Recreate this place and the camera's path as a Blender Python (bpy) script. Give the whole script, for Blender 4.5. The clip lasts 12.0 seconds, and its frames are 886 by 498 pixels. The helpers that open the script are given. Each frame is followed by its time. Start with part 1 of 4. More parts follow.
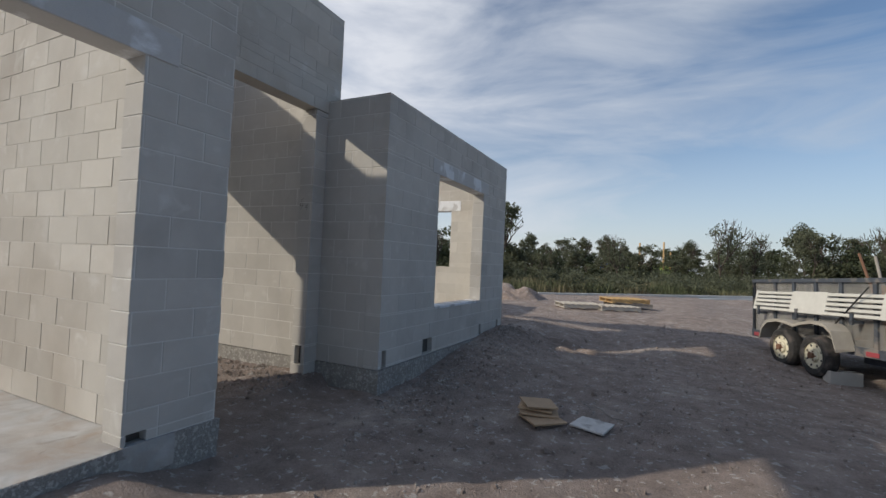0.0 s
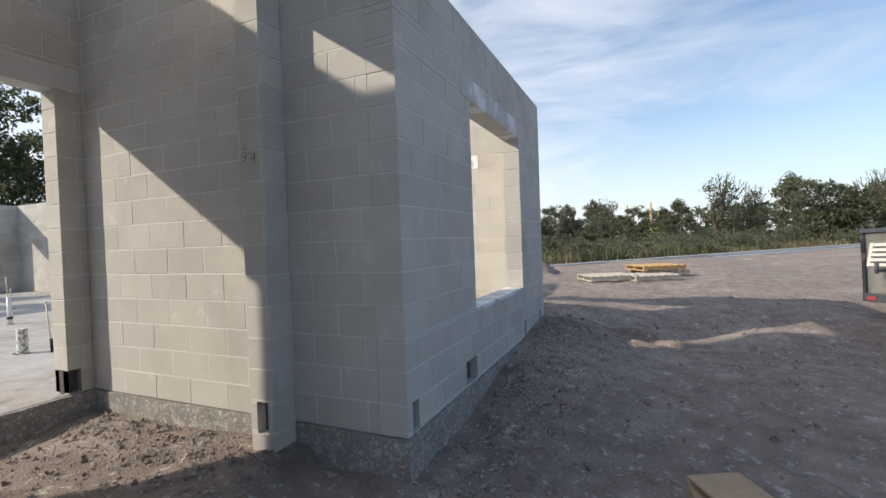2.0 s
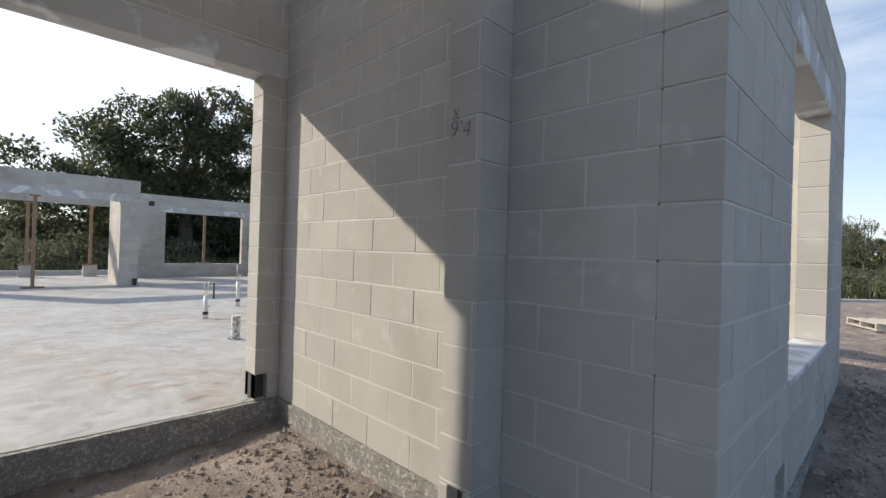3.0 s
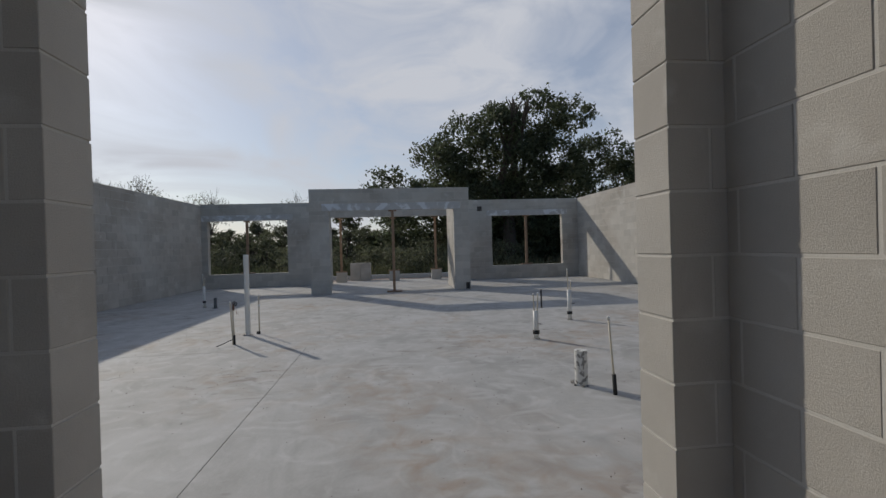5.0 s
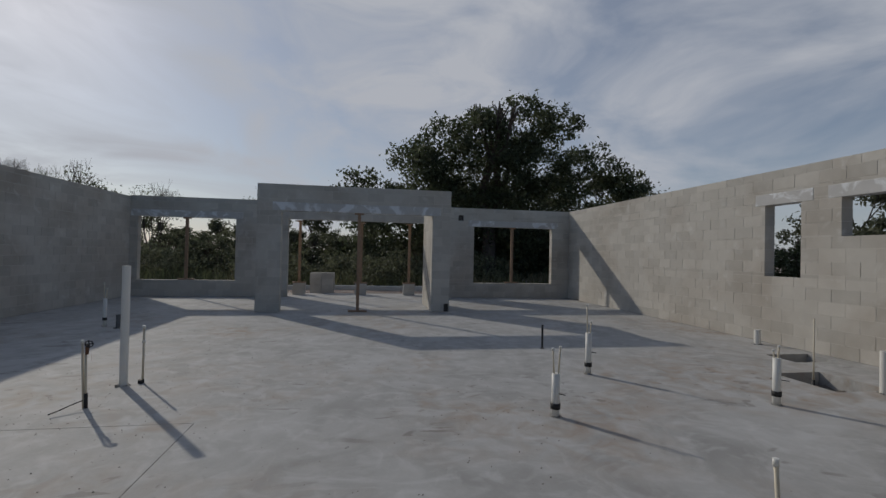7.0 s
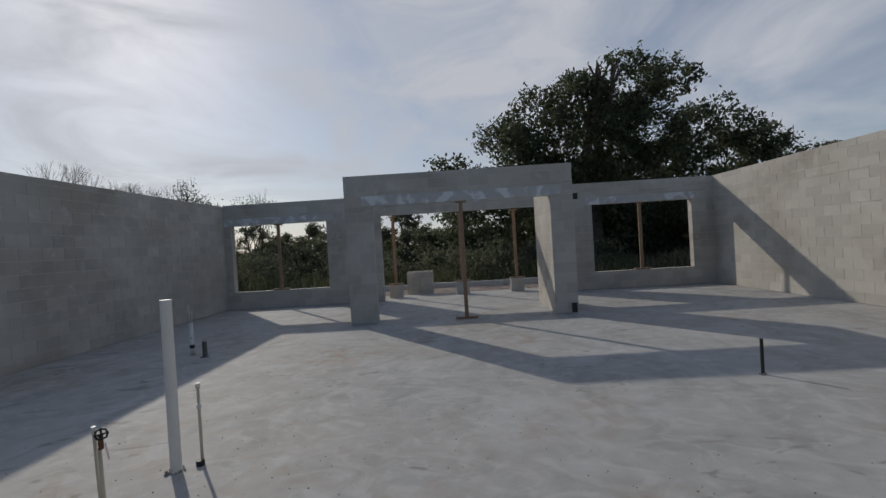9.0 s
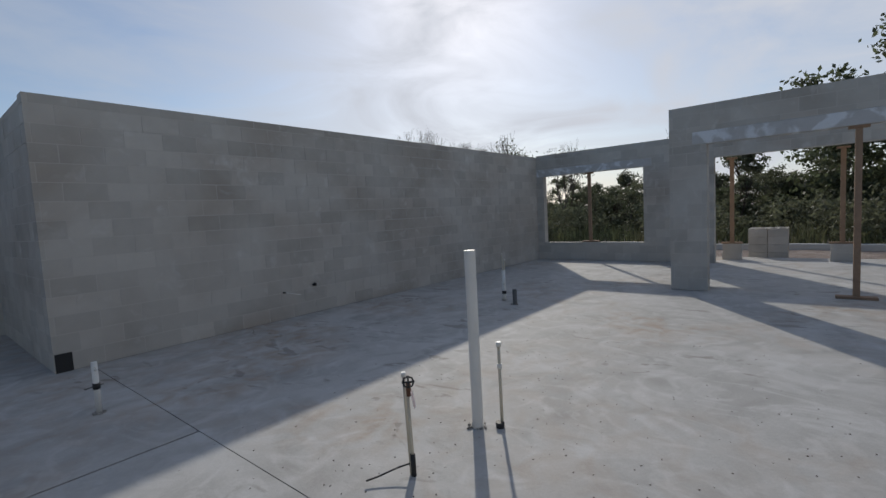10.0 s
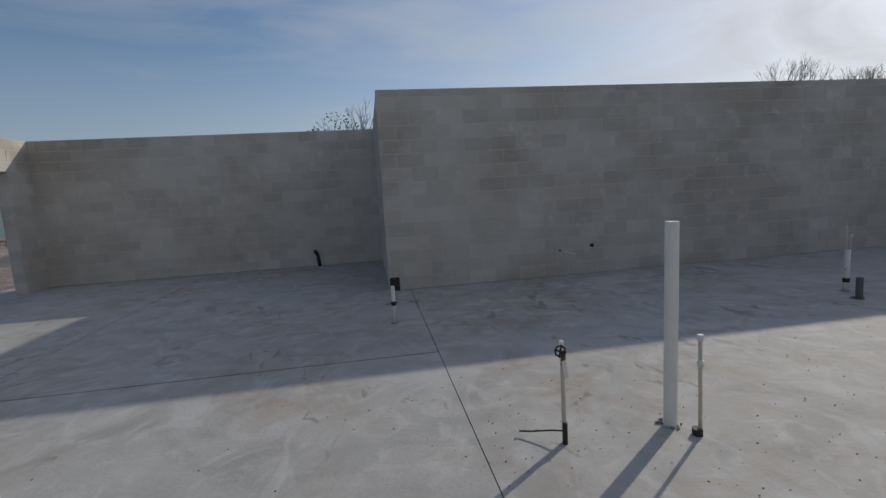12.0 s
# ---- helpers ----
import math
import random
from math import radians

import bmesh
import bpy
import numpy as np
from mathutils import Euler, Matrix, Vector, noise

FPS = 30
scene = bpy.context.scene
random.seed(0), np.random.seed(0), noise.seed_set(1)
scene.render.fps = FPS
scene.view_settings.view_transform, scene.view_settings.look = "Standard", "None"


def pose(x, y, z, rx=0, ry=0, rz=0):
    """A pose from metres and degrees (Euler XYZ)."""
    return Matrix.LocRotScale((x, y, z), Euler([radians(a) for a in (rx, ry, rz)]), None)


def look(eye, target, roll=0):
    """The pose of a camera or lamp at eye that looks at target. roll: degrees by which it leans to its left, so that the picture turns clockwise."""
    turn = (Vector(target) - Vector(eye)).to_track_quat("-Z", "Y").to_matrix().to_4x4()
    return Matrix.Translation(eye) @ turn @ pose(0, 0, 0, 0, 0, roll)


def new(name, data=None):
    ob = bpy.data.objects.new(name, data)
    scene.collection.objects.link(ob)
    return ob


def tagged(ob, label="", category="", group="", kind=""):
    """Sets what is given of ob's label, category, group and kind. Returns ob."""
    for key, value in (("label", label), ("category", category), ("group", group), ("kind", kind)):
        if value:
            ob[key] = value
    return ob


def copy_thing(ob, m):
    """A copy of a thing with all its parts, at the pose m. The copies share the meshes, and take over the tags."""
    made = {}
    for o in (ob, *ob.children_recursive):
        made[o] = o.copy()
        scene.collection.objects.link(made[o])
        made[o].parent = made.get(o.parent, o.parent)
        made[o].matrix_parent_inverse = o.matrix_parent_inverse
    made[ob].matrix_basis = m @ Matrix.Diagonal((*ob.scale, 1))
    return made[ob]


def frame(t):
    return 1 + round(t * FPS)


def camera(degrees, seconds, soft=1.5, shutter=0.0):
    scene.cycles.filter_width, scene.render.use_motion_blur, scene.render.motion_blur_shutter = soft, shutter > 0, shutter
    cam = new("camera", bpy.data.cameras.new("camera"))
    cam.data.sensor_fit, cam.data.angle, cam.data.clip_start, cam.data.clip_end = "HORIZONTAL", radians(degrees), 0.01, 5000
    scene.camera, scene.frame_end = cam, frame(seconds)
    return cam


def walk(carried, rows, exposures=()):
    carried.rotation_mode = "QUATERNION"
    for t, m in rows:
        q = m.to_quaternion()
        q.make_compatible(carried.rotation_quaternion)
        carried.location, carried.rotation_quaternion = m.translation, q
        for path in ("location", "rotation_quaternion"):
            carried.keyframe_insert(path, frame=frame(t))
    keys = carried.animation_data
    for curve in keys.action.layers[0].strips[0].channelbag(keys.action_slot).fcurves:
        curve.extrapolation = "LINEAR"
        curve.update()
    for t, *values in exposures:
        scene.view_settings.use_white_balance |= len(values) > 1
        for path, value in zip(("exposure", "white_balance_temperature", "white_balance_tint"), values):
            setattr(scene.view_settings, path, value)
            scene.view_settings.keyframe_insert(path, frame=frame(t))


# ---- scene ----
cam = camera(88.9, 12.0)
PATH = [
    (0, (0.61, 0.174, 1.45), (-0.273, 1.967, 1.515), 2.5),
    (0.5, (0.374, 0.683, 1.453), (-0.05, 2.636, 1.523), 2.0),
    (1, (0.006, 1.163, 1.473), (-0.305, 3.139, 1.5), 0.5),
    (1.5, (-0.378, 1.549, 1.486), (-1.055, 3.431, 1.472), -3.1),
    (2, (-0.827, 1.937, 1.448), (-1.638, 3.765, 1.416), -2.1),
    (2.5, (-1.264, 2.348, 1.495), (-2.343, 4.032, 1.507), -0.6),
    (3, (-1.75, 2.656, 1.488), (-3.176, 4.058, 1.499), 1.7),
    (3.5, (-2.256, 2.865, 1.538), (-3.911, 3.986, 1.502), 1.7),
    (3.7, (-2.504, 2.967, 1.519), (-4.26, 3.924, 1.473), 1.4),
    (5.3, (-4.3, 3.323, 1.532), (-6.293, 3.491, 1.507), -2.0),
    (5.5, (-4.494, 3.364, 1.546), (-6.488, 3.516, 1.507), -2.0),
    (6, (-5.056, 3.366, 1.556), (-7.05, 3.514, 1.494), -1.2),
    (6.5, (-5.666, 3.437, 1.605), (-7.642, 3.74, 1.618), 0.4),
    (6.7, (-5.822, 3.465, 1.63), (-7.793, 3.803, 1.661), 1.4),
    (8.5, (-7.553, 3.106, 1.758), (-9.536, 3.36, 1.728), -3.0),
    (9, (-8.021, 3.1, 1.758), (-10.021, 3.051, 1.74), -3.4),
    (9.5, (-8.391, 2.969, 1.774), (-10.217, 2.165, 1.643), -3.6),
    (10, (-8.74, 2.809, 1.738), (-10.28, 1.542, 1.582), -3.1),
    (10.5, (-8.891, 2.792, 1.713), (-9.477, 0.887, 1.54), -2.0),
    (11, (-9.014, 2.986, 1.711), (-8.756, 1.022, 1.432), -3.3),
    (11.5, (-9.189, 3.198, 1.712), (-8.924, 1.238, 1.412), -3.7),
    (12, (-9.498, 3.341, 1.736), (-9.806, 1.382, 1.476), -3.3),
]
EXPOSURES = [(0, 0.2, 6400, 10), (0.5, 0.25, 6450, 10), (1.5, 0.7, 6550, 10), (2.5, 0.9, 6550, 10), (3.5, 0.68, 6350, 10), (5.3, -0.55, 6250, 10), (6.5, -0.77, 6200, 10), (9.0, -0.55, 6250, 10), (10.5, -0.15, 6150, 10), (11.5, -0.2, 6200, 10), (12, -0.3, 6300, 10)]
SKY = 0.1
walk(cam, [(t, look(eye, target, roll)) for t, eye, target, roll in PATH], EXPOSURES)

# ---- light ----
SUN_DIR = Vector((-0.804 * 0.876, -0.595 * 0.876, 0.482))  # towards the sun
sun = new("sun", bpy.data.lights.new("sun", "SUN"))
sun.data.energy, sun.data.angle, sun.data.color = 2.6, radians(0.9), (1.0, 0.90, 0.75)
sun.matrix_world = look(SUN_DIR * 50, (0, 0, 0))

world = bpy.data.worlds.new("world")
scene.world = world
world.use_nodes = True
wn, wl = world.node_tree.nodes, world.node_tree.links
wn.clear()
sky = wn.new("ShaderNodeTexSky")
sky.sky_type, sky.sun_disc = "NISHITA", False
sky.sun_elevation = radians(28.8)
sky.sun_rotation = math.atan2(SUN_DIR.x, SUN_DIR.y)
sky.air_density, sky.dust_density, sky.ozone_density = 1.0, 0.7, 2.2
tc = wn.new("ShaderNodeTexCoord")
mp = wn.new("ShaderNodeMapping")
mp.inputs["Scale"].default_value = (1.0, 2.2, 5.0)
mp.inputs["Rotation"].default_value = (0.0, 0.0, 0.6)
cn = wn.new("ShaderNodeTexNoise")
cn.inputs["Scale"].default_value, cn.inputs["Detail"].default_value = 1.6, 7
cn.inputs["Roughness"].default_value, cn.inputs["Distortion"].default_value = 0.55, 0.7
cr = wn.new("ShaderNodeValToRGB")
cr.color_ramp.elements[0].position, cr.color_ramp.elements[0].color = 0.36, (0.03, 0.03, 0.03, 1)
cr.color_ramp.elements[1].position, cr.color_ramp.elements[1].color = 0.68, (0.72, 0.72, 0.72, 1)
cloud = wn.new("ShaderNodeMixRGB")
veil = wn.new("ShaderNodeMixRGB")  # cloud is brighter on the sun's side
veil.inputs["Color1"].default_value = (7.2, 7.3, 7.7, 1)
veil.inputs["Color2"].default_value = (3.4, 4.0, 4.7, 1)
bg = wn.new("ShaderNodeBackground")
bg.inputs["Strength"].default_value = SKY
wo = wn.new("ShaderNodeOutputWorld")
wl.new(tc.outputs["Generated"], mp.inputs["Vector"])
wl.new(mp.outputs["Vector"], cn.inputs["Vector"])
wl.new(cn.outputs["Fac"], cr.inputs["Fac"])
# the veil of cloud thickens towards the west
xyz = wn.new("ShaderNodeSeparateXYZ")
west = wn.new("ShaderNodeMath")
west.operation = "MULTIPLY_ADD"
west.inputs[1].default_value = -0.42
west.use_clamp = True
wl.new(tc.outputs["Generated"], xyz.inputs[0])
wl.new(xyz.outputs["X"], west.inputs[0])
wl.new(cr.outputs["Color"], west.inputs[2])
side_of = wn.new("ShaderNodeMath")
side_of.operation = "MULTIPLY_ADD"
side_of.inputs[1].default_value, side_of.inputs[2].default_value = 0.75, 0.55
side_of.use_clamp = True
wl.new(xyz.outputs["X"], side_of.inputs[0])
wl.new(side_of.outputs[0], veil.inputs["Fac"])
wl.new(veil.outputs["Color"], cloud.inputs["Color2"])
# haze near the horizon
low = wn.new("ShaderNodeMapRange")
low.inputs["From Min"].default_value, low.inputs["From Max"].default_value = 0.0, 0.28
low.inputs["To Min"].default_value, low.inputs["To Max"].default_value = 0.75, 0.0
wl.new(xyz.outputs["Z"], low.inputs["Value"])
haze = wn.new("ShaderNodeMath")
haze.operation = "MAXIMUM"
wl.new(west.outputs[0], haze.inputs[0])
wl.new(low.outputs[0], haze.inputs[1])
wl.new(haze.outputs[0], cloud.inputs["Fac"])
wl.new(sky.outputs["Color"], cloud.inputs["Color1"])
wl.new(cloud.outputs["Color"], bg.inputs["Color"])
wl.new(bg.outputs["Background"], wo.inputs["Surface"])


# ---- materials ----
def mat(name, base, rough=0.8, metal=0.0, vary=0.12, scale=3.0, fine=60.0, bump=0.25, dist=0.004, island=0.0, piece=0.0, stain=None, stain_at=(0.5, 0.7), stain_scale=1.2, marks=None, marks_at=(0.66, 0.72), marks_scale=7.0, thin=0.0):
    """A surface with grain, blotches and relief. vary: swing of value; island, piece: swing between joined or single pieces; thin: share of light let through, as by a leaf."""
    m = bpy.data.materials.new(name)
    m.use_nodes = True
    n, l = m.node_tree.nodes, m.node_tree.links
    b = n["Principled BSDF"]
    b.inputs["Roughness"].default_value, b.inputs["Metallic"].default_value = rough, metal
    co = n.new("ShaderNodeNewGeometry")
    big = n.new("ShaderNodeTexNoise")
    big.inputs["Scale"].default_value, big.inputs["Detail"].default_value, big.inputs["Roughness"].default_value = scale, 5, 0.6
    small = n.new("ShaderNodeTexNoise")
    small.inputs["Scale"].default_value, small.inputs["Detail"].default_value, small.inputs["Roughness"].default_value = fine, 4, 0.7
    for x in (big, small):
        l.new(co.outputs["Position"], x.inputs["Vector"])

    def maths(op, a, c):
        q = n.new("ShaderNodeMath")
        q.operation = op
        for s, v in zip(q.inputs, (a, c)):
            if isinstance(v, (int, float)):
                s.default_value = v
            else:
                l.new(v, s)
        return q.outputs[0]
    val = maths("ADD", maths("MULTIPLY", maths("SUBTRACT", big.outputs["Fac"], 0.5), 2.6 * vary), 1.0)
    val = maths("ADD", val, maths("MULTIPLY", maths("SUBTRACT", small.outputs["Fac"], 0.5), 1.6 * vary))
    if island:
        val = maths("ADD", val, maths("MULTIPLY", maths("SUBTRACT", co.outputs["Random Per Island"], 0.5), 2 * island))
    if piece:
        oi = n.new("ShaderNodeObjectInfo")
        val = maths("ADD", val, maths("MULTIPLY", maths("SUBTRACT", oi.outputs["Random"], 0.5), 2 * piece))
    mix = n.new("ShaderNodeVectorMath")
    mix.operation = "SCALE"
    col = n.new("ShaderNodeRGB")
    col.outputs[0].default_value = (*base, 1)
    src = col.outputs[0]
    for tint, span, size in ((stain, stain_at, stain_scale), (marks, marks_at, marks_scale)):
        if not tint:
            continue
        st = n.new("ShaderNodeTexNoise")
        st.inputs["Scale"].default_value, st.inputs["Detail"].default_value, st.inputs["Distortion"].default_value = size, 7, 0.5
        l.new(co.outputs["Position"], st.inputs["Vector"])
        rp = n.new("ShaderNodeValToRGB")
        rp.color_ramp.elements[0].position, rp.color_ramp.elements[1].position = span
        l.new(st.outputs["Fac"], rp.inputs["Fac"])
        mx = n.new("ShaderNodeMixRGB")
        mx.inputs["Color2"].default_value = (*tint, 1)
        l.new(rp.outputs["Color"], mx.inputs["Fac"])
        l.new(src, mx.inputs["Color1"])
        src = mx.outputs["Color"]
    l.new(src, mix.inputs[0])
    l.new(val, mix.inputs["Scale"])
    l.new(mix.outputs["Vector"], b.inputs["Base Color"])
    if thin:
        tr = n.new("ShaderNodeBsdfTranslucent")
        both = n.new("ShaderNodeMixShader")
        both.inputs[0].default_value = thin
        l.new(mix.outputs["Vector"], tr.inputs["Color"])
        l.new(b.outputs[0], both.inputs[1])
        l.new(tr.outputs[0], both.inputs[2])
        l.new(both.outputs[0], n["Material Output"].inputs["Surface"])
    if bump:
        bp = n.new("ShaderNodeBump")
        bp.inputs["Strength"].default_value, bp.inputs["Distance"].default_value = bump, dist
        l.new(small.outputs["Fac"], bp.inputs["Height"])
        l.new(bp.outputs["Normal"], b.inputs["Normal"])
    return m


BLOCK = mat("concrete_block", (0.51, 0.483, 0.435), 0.95, vary=0.07, scale=5.0, fine=170, bump=0.5, dist=0.004, island=0.095, stain=(0.40, 0.36, 0.31), stain_at=(0.44, 0.68), stain_scale=0.8, marks=(0.60, 0.585, 0.55), marks_at=(0.60, 0.84), marks_scale=4.5)
BLOCK_PIECE = mat("concrete_block_single", (0.50, 0.478, 0.44), 0.95, vary=0.08, scale=5.0, fine=170, bump=0.6, dist=0.004, piece=0.055, stain=(0.43, 0.405, 0.37), stain_at=(0.46, 0.70), stain_scale=1.3, marks=(0.60, 0.585, 0.55), marks_at=(0.60, 0.82), marks_scale=6.0)
MORTAR = mat("mortar", (0.61, 0.595, 0.56), 0.95, vary=0.12, fine=120, bump=0.5, dist=0.004)
MORTAR_FLUSH = mat("flush_mortar", (0.525, 0.50, 0.455), 0.95, vary=0.12, fine=120, bump=0.5, dist=0.004)
LINTEL = mat("precast_lintel", (0.50, 0.49, 0.475), 0.85, vary=0.10, scale=5, fine=90, bump=0.25, stain=(0.72, 0.73, 0.74), stain_at=(0.52, 0.6), stain_scale=3.2)
# near-black backing: shade inside the clean-out holes, put into the colour
HOLE_SHADE = mat("hole_shade", (0.09, 0.085, 0.08), 0.95, vary=0.3, scale=20, fine=80, bump=0.6, dist=0.01)
STEM = mat("stem_wall_concrete", (0.33, 0.315, 0.29), 0.95, vary=0.3, scale=9, fine=45, bump=1.0, dist=0.03, marks=(0.52, 0.50, 0.47), marks_at=(0.54, 0.60), marks_scale=38)


def slab_material():
    """Trowelled concrete: pale laitance, grey clouds, swept streaks, hairline swirls, brown mud in places, small scuffs."""
    m = mat("slab_concrete", (0.40, 0.395, 0.385), 0.75, vary=0.13, scale=5.5, fine=38, bump=0.4, dist=0.006)
    n, l = m.node_tree.nodes, m.node_tree.links
    b = n["Principled BSDF"]
    geo = n.new("ShaderNodeNewGeometry")
    src = b.inputs["Base Color"].links[0].from_socket

    def field_of(size, detail, bend, stretch, span, turn=0.0):
        mp = n.new("ShaderNodeMapping")
        mp.inputs["Scale"].default_value = stretch
        mp.inputs["Rotation"].default_value = (0, 0, turn)
        t = n.new("ShaderNodeTexNoise")
        t.inputs["Scale"].default_value, t.inputs["Detail"].default_value, t.inputs["Distortion"].default_value = size, detail, bend
        rp = n.new("ShaderNodeValToRGB")
        rp.color_ramp.elements[0].position, rp.color_ramp.elements[0].color = span[0], (0, 0, 0, 1)
        rp.color_ramp.elements[1].position, rp.color_ramp.elements[1].color = span[1], (1, 1, 1, 1)
        if len(span) == 3:
            e = rp.color_ramp.elements.new(span[2])
            e.color = (0, 0, 0, 1)
        l.new(geo.outputs["Position"], mp.inputs["Vector"])
        l.new(mp.outputs["Vector"], t.inputs["Vector"])
        l.new(t.outputs["Fac"], rp.inputs["Fac"])
        return rp.outputs["Color"]

    def times(a, c):
        q = n.new("ShaderNodeMath")
        q.operation = "MULTIPLY"
        l.new(a, q.inputs[0])
        if isinstance(c, float):
            q.inputs[1].default_value = c
        else:
            l.new(c, q.inputs[1])
        return q.outputs[0]
    mud = times(field_of(0.42, 4, 0.4, (1, 1, 1), (0.46, 0.64)), field_of(3.5, 8, 0.8, (1, 1, 1), (0.40, 0.66)))
    scuff = times(field_of(4.2, 8, 1.5, (1, 0.5, 1), (0.60, 0.65), 0.5), field_of(0.8, 3, 0.0, (1, 1, 1), (0.50, 0.60)))
    for tint, fac in (((0.50, 0.50, 0.495), times(field_of(0.9, 8, 1.0, (1, 1, 1), (0.46, 0.72)), 0.75)),
                      ((0.30, 0.295, 0.285), times(field_of(1.1, 8, 2.2, (0.8, 1.1, 1), (0.48, 0.72), 0.7), 0.85)),
                      ((0.53, 0.53, 0.525), times(field_of(2.2, 8, 2.8, (1.1, 0.8, 1), (0.50, 0.70), -0.4), 0.6)),
                      ((0.33, 0.26, 0.20), times(mud, 0.8)),
                      ((0.62, 0.615, 0.605), times(field_of(5.0, 7, 1.0, (0.6, 1, 1), (0.60, 0.74), -0.8), 0.3)),
                      ((0.17, 0.15, 0.13), times(scuff, 0.55))):
        mx = n.new("ShaderNodeMixRGB")
        mx.inputs["Color2"].default_value = (*tint, 1)
        l.new(fac, mx.inputs["Fac"])
        l.new(src, mx.inputs["Color1"])
        src = mx.outputs["Color"]
    l.new(src, b.inputs["Base Color"])
    return m


SLAB = slab_material()
DIRT = mat("dirt", (0.30, 0.24, 0.207), 1.0, vary=0.55, scale=4.5, fine=55, bump=1.0, dist=0.035, stain=(0.44, 0.365, 0.315), stain_at=(0.50, 0.74), stain_scale=0.9, marks=(0.50, 0.455, 0.42), marks_at=(0.60, 0.66), marks_scale=16.0)
PVC = mat("white_pvc", (0.74, 0.73, 0.69), 0.45, vary=0.05, scale=9, fine=60, bump=0.05)
CPVC = mat("cream_pvc", (0.62, 0.56, 0.44), 0.45, vary=0.08, scale=9, fine=60, bump=0.05)
# black plastic parts, and the painted shade of a clean-out hole and rim slots
BLACK = mat("black_plastic_and_shade", (0.02, 0.02, 0.021), 0.6, vary=0.2, bump=0.1)
TIMBER = mat("timber", (0.30, 0.20, 0.13), 0.85, vary=0.2, scale=8, fine=60, bump=0.3)
OLD_WOOD = mat("grey_wood", (0.30, 0.27, 0.235), 0.9, vary=0.2, scale=8, fine=60, bump=0.3)
PLY = mat("plywood", (0.42, 0.29, 0.18), 0.85, vary=0.2, scale=5, fine=40, bump=0.3)
STEEL = mat("grey_steel", (0.16, 0.17, 0.18), 0.5, metal=0.7, vary=0.2, scale=10, bump=0.1)
RUST = mat("rusty_steel", (0.19, 0.10, 0.06), 0.85, metal=0.2, vary=0.3, scale=14, bump=0.3)
BARK = mat("bark", (0.10, 0.08, 0.065), 0.95, vary=0.3, scale=6, fine=30, bump=0.8, dist=0.02)
LEAF = mat("oak_leaves", (0.098, 0.115, 0.062), 0.6, vary=0.2, scale=0.6, fine=6, bump=0, island=0.45, thin=0.5)
LEAF_B = mat("bush_leaves", (0.135, 0.145, 0.088), 0.65, vary=0.25, scale=0.35, fine=4, bump=0, island=0.45, thin=0.5)
GRASS = mat("dry_grass", (0.23, 0.19, 0.115), 0.8, vary=0.3, scale=0.2, fine=2, bump=0, island=0.45, stain=(0.12, 0.135, 0.065), stain_at=(0.36, 0.56), stain_scale=0.16, thin=0.3)


# ---- mesh helpers ----
def box(bm, x0, x1, y0, y1, z0, z1, m=None):
    vs = [bm.verts.new((x, y, z)) for x in (x0, x1) for y in (y0, y1) for z in (z0, z1)]
    if m is not None:
        for v in vs:
            v.co = m @ v.co
    for a, b, c, d in ((0, 1, 3, 2), (4, 6, 7, 5), (0, 4, 5, 1), (2, 3, 7, 6), (0, 2, 6, 4), (1, 5, 7, 3)):
        bm.faces.new((vs[a], vs[b], vs[c], vs[d]))
    return vs


def tube(bm, p, q, r0, r1=None, sides=14, caps=True):
    """A round bar from p to q."""
    p, q = Vector(p), Vector(q)
    r1 = r0 if r1 is None else r1
    turn = (q - p).to_track_quat("Z", "Y").to_matrix()
    rings = []
    for c, r in ((p, r0), (q, r1)):
        rings.append([bm.verts.new(c + turn @ Vector((r * math.cos(2 * math.pi * i / sides), r * math.sin(2 * math.pi * i / sides), 0))) for i in range(sides)])
    for i in range(sides):
        j = (i + 1) % sides
        f = bm.faces.new((rings[0][i], rings[0][j], rings[1][j], rings[1][i]))
        f.smooth = True
    if caps:
        bm.faces.new(rings[0][::-1])
        bm.faces.new(rings[1])
    return rings


def mesh_of(name, bm, material, bevel=0.0):
    if bevel:
        bmesh.ops.bevel(bm, geom=bm.edges[:], offset=bevel, segments=1, affect="EDGES", clamp_overlap=True)
    me = bpy.data.meshes.new(name)
    bm.to_mesh(me)
    bm.free()
    me.materials.append(material)
    return me


def part(name, bm, material, parent, label="", bevel=0.0, kind=""):
    ob = new(name, mesh_of(name, bm, material, bevel))
    ob.parent = parent
    return tagged(ob, label, kind=kind)


def thing(name, label, category, at=(0, 0, 0), turn=0.0, group="", kind=""):
    ob = new(name)
    ob.matrix_world = pose(*at, 0, 0, turn)
    return tagged(ob, label, category, group, kind)


def solid(name, bm, material, label, category, kind="", bevel=0.0, group=""):
    return tagged(new(name, mesh_of(name, bm, material, bevel)), label, category, group, kind)


# ---- block walls ----
COURSE, LENGTH, T = 0.2032, 0.4064, 0.2
F = 0.257
PIECES = []  # walls whose blocks are single parts


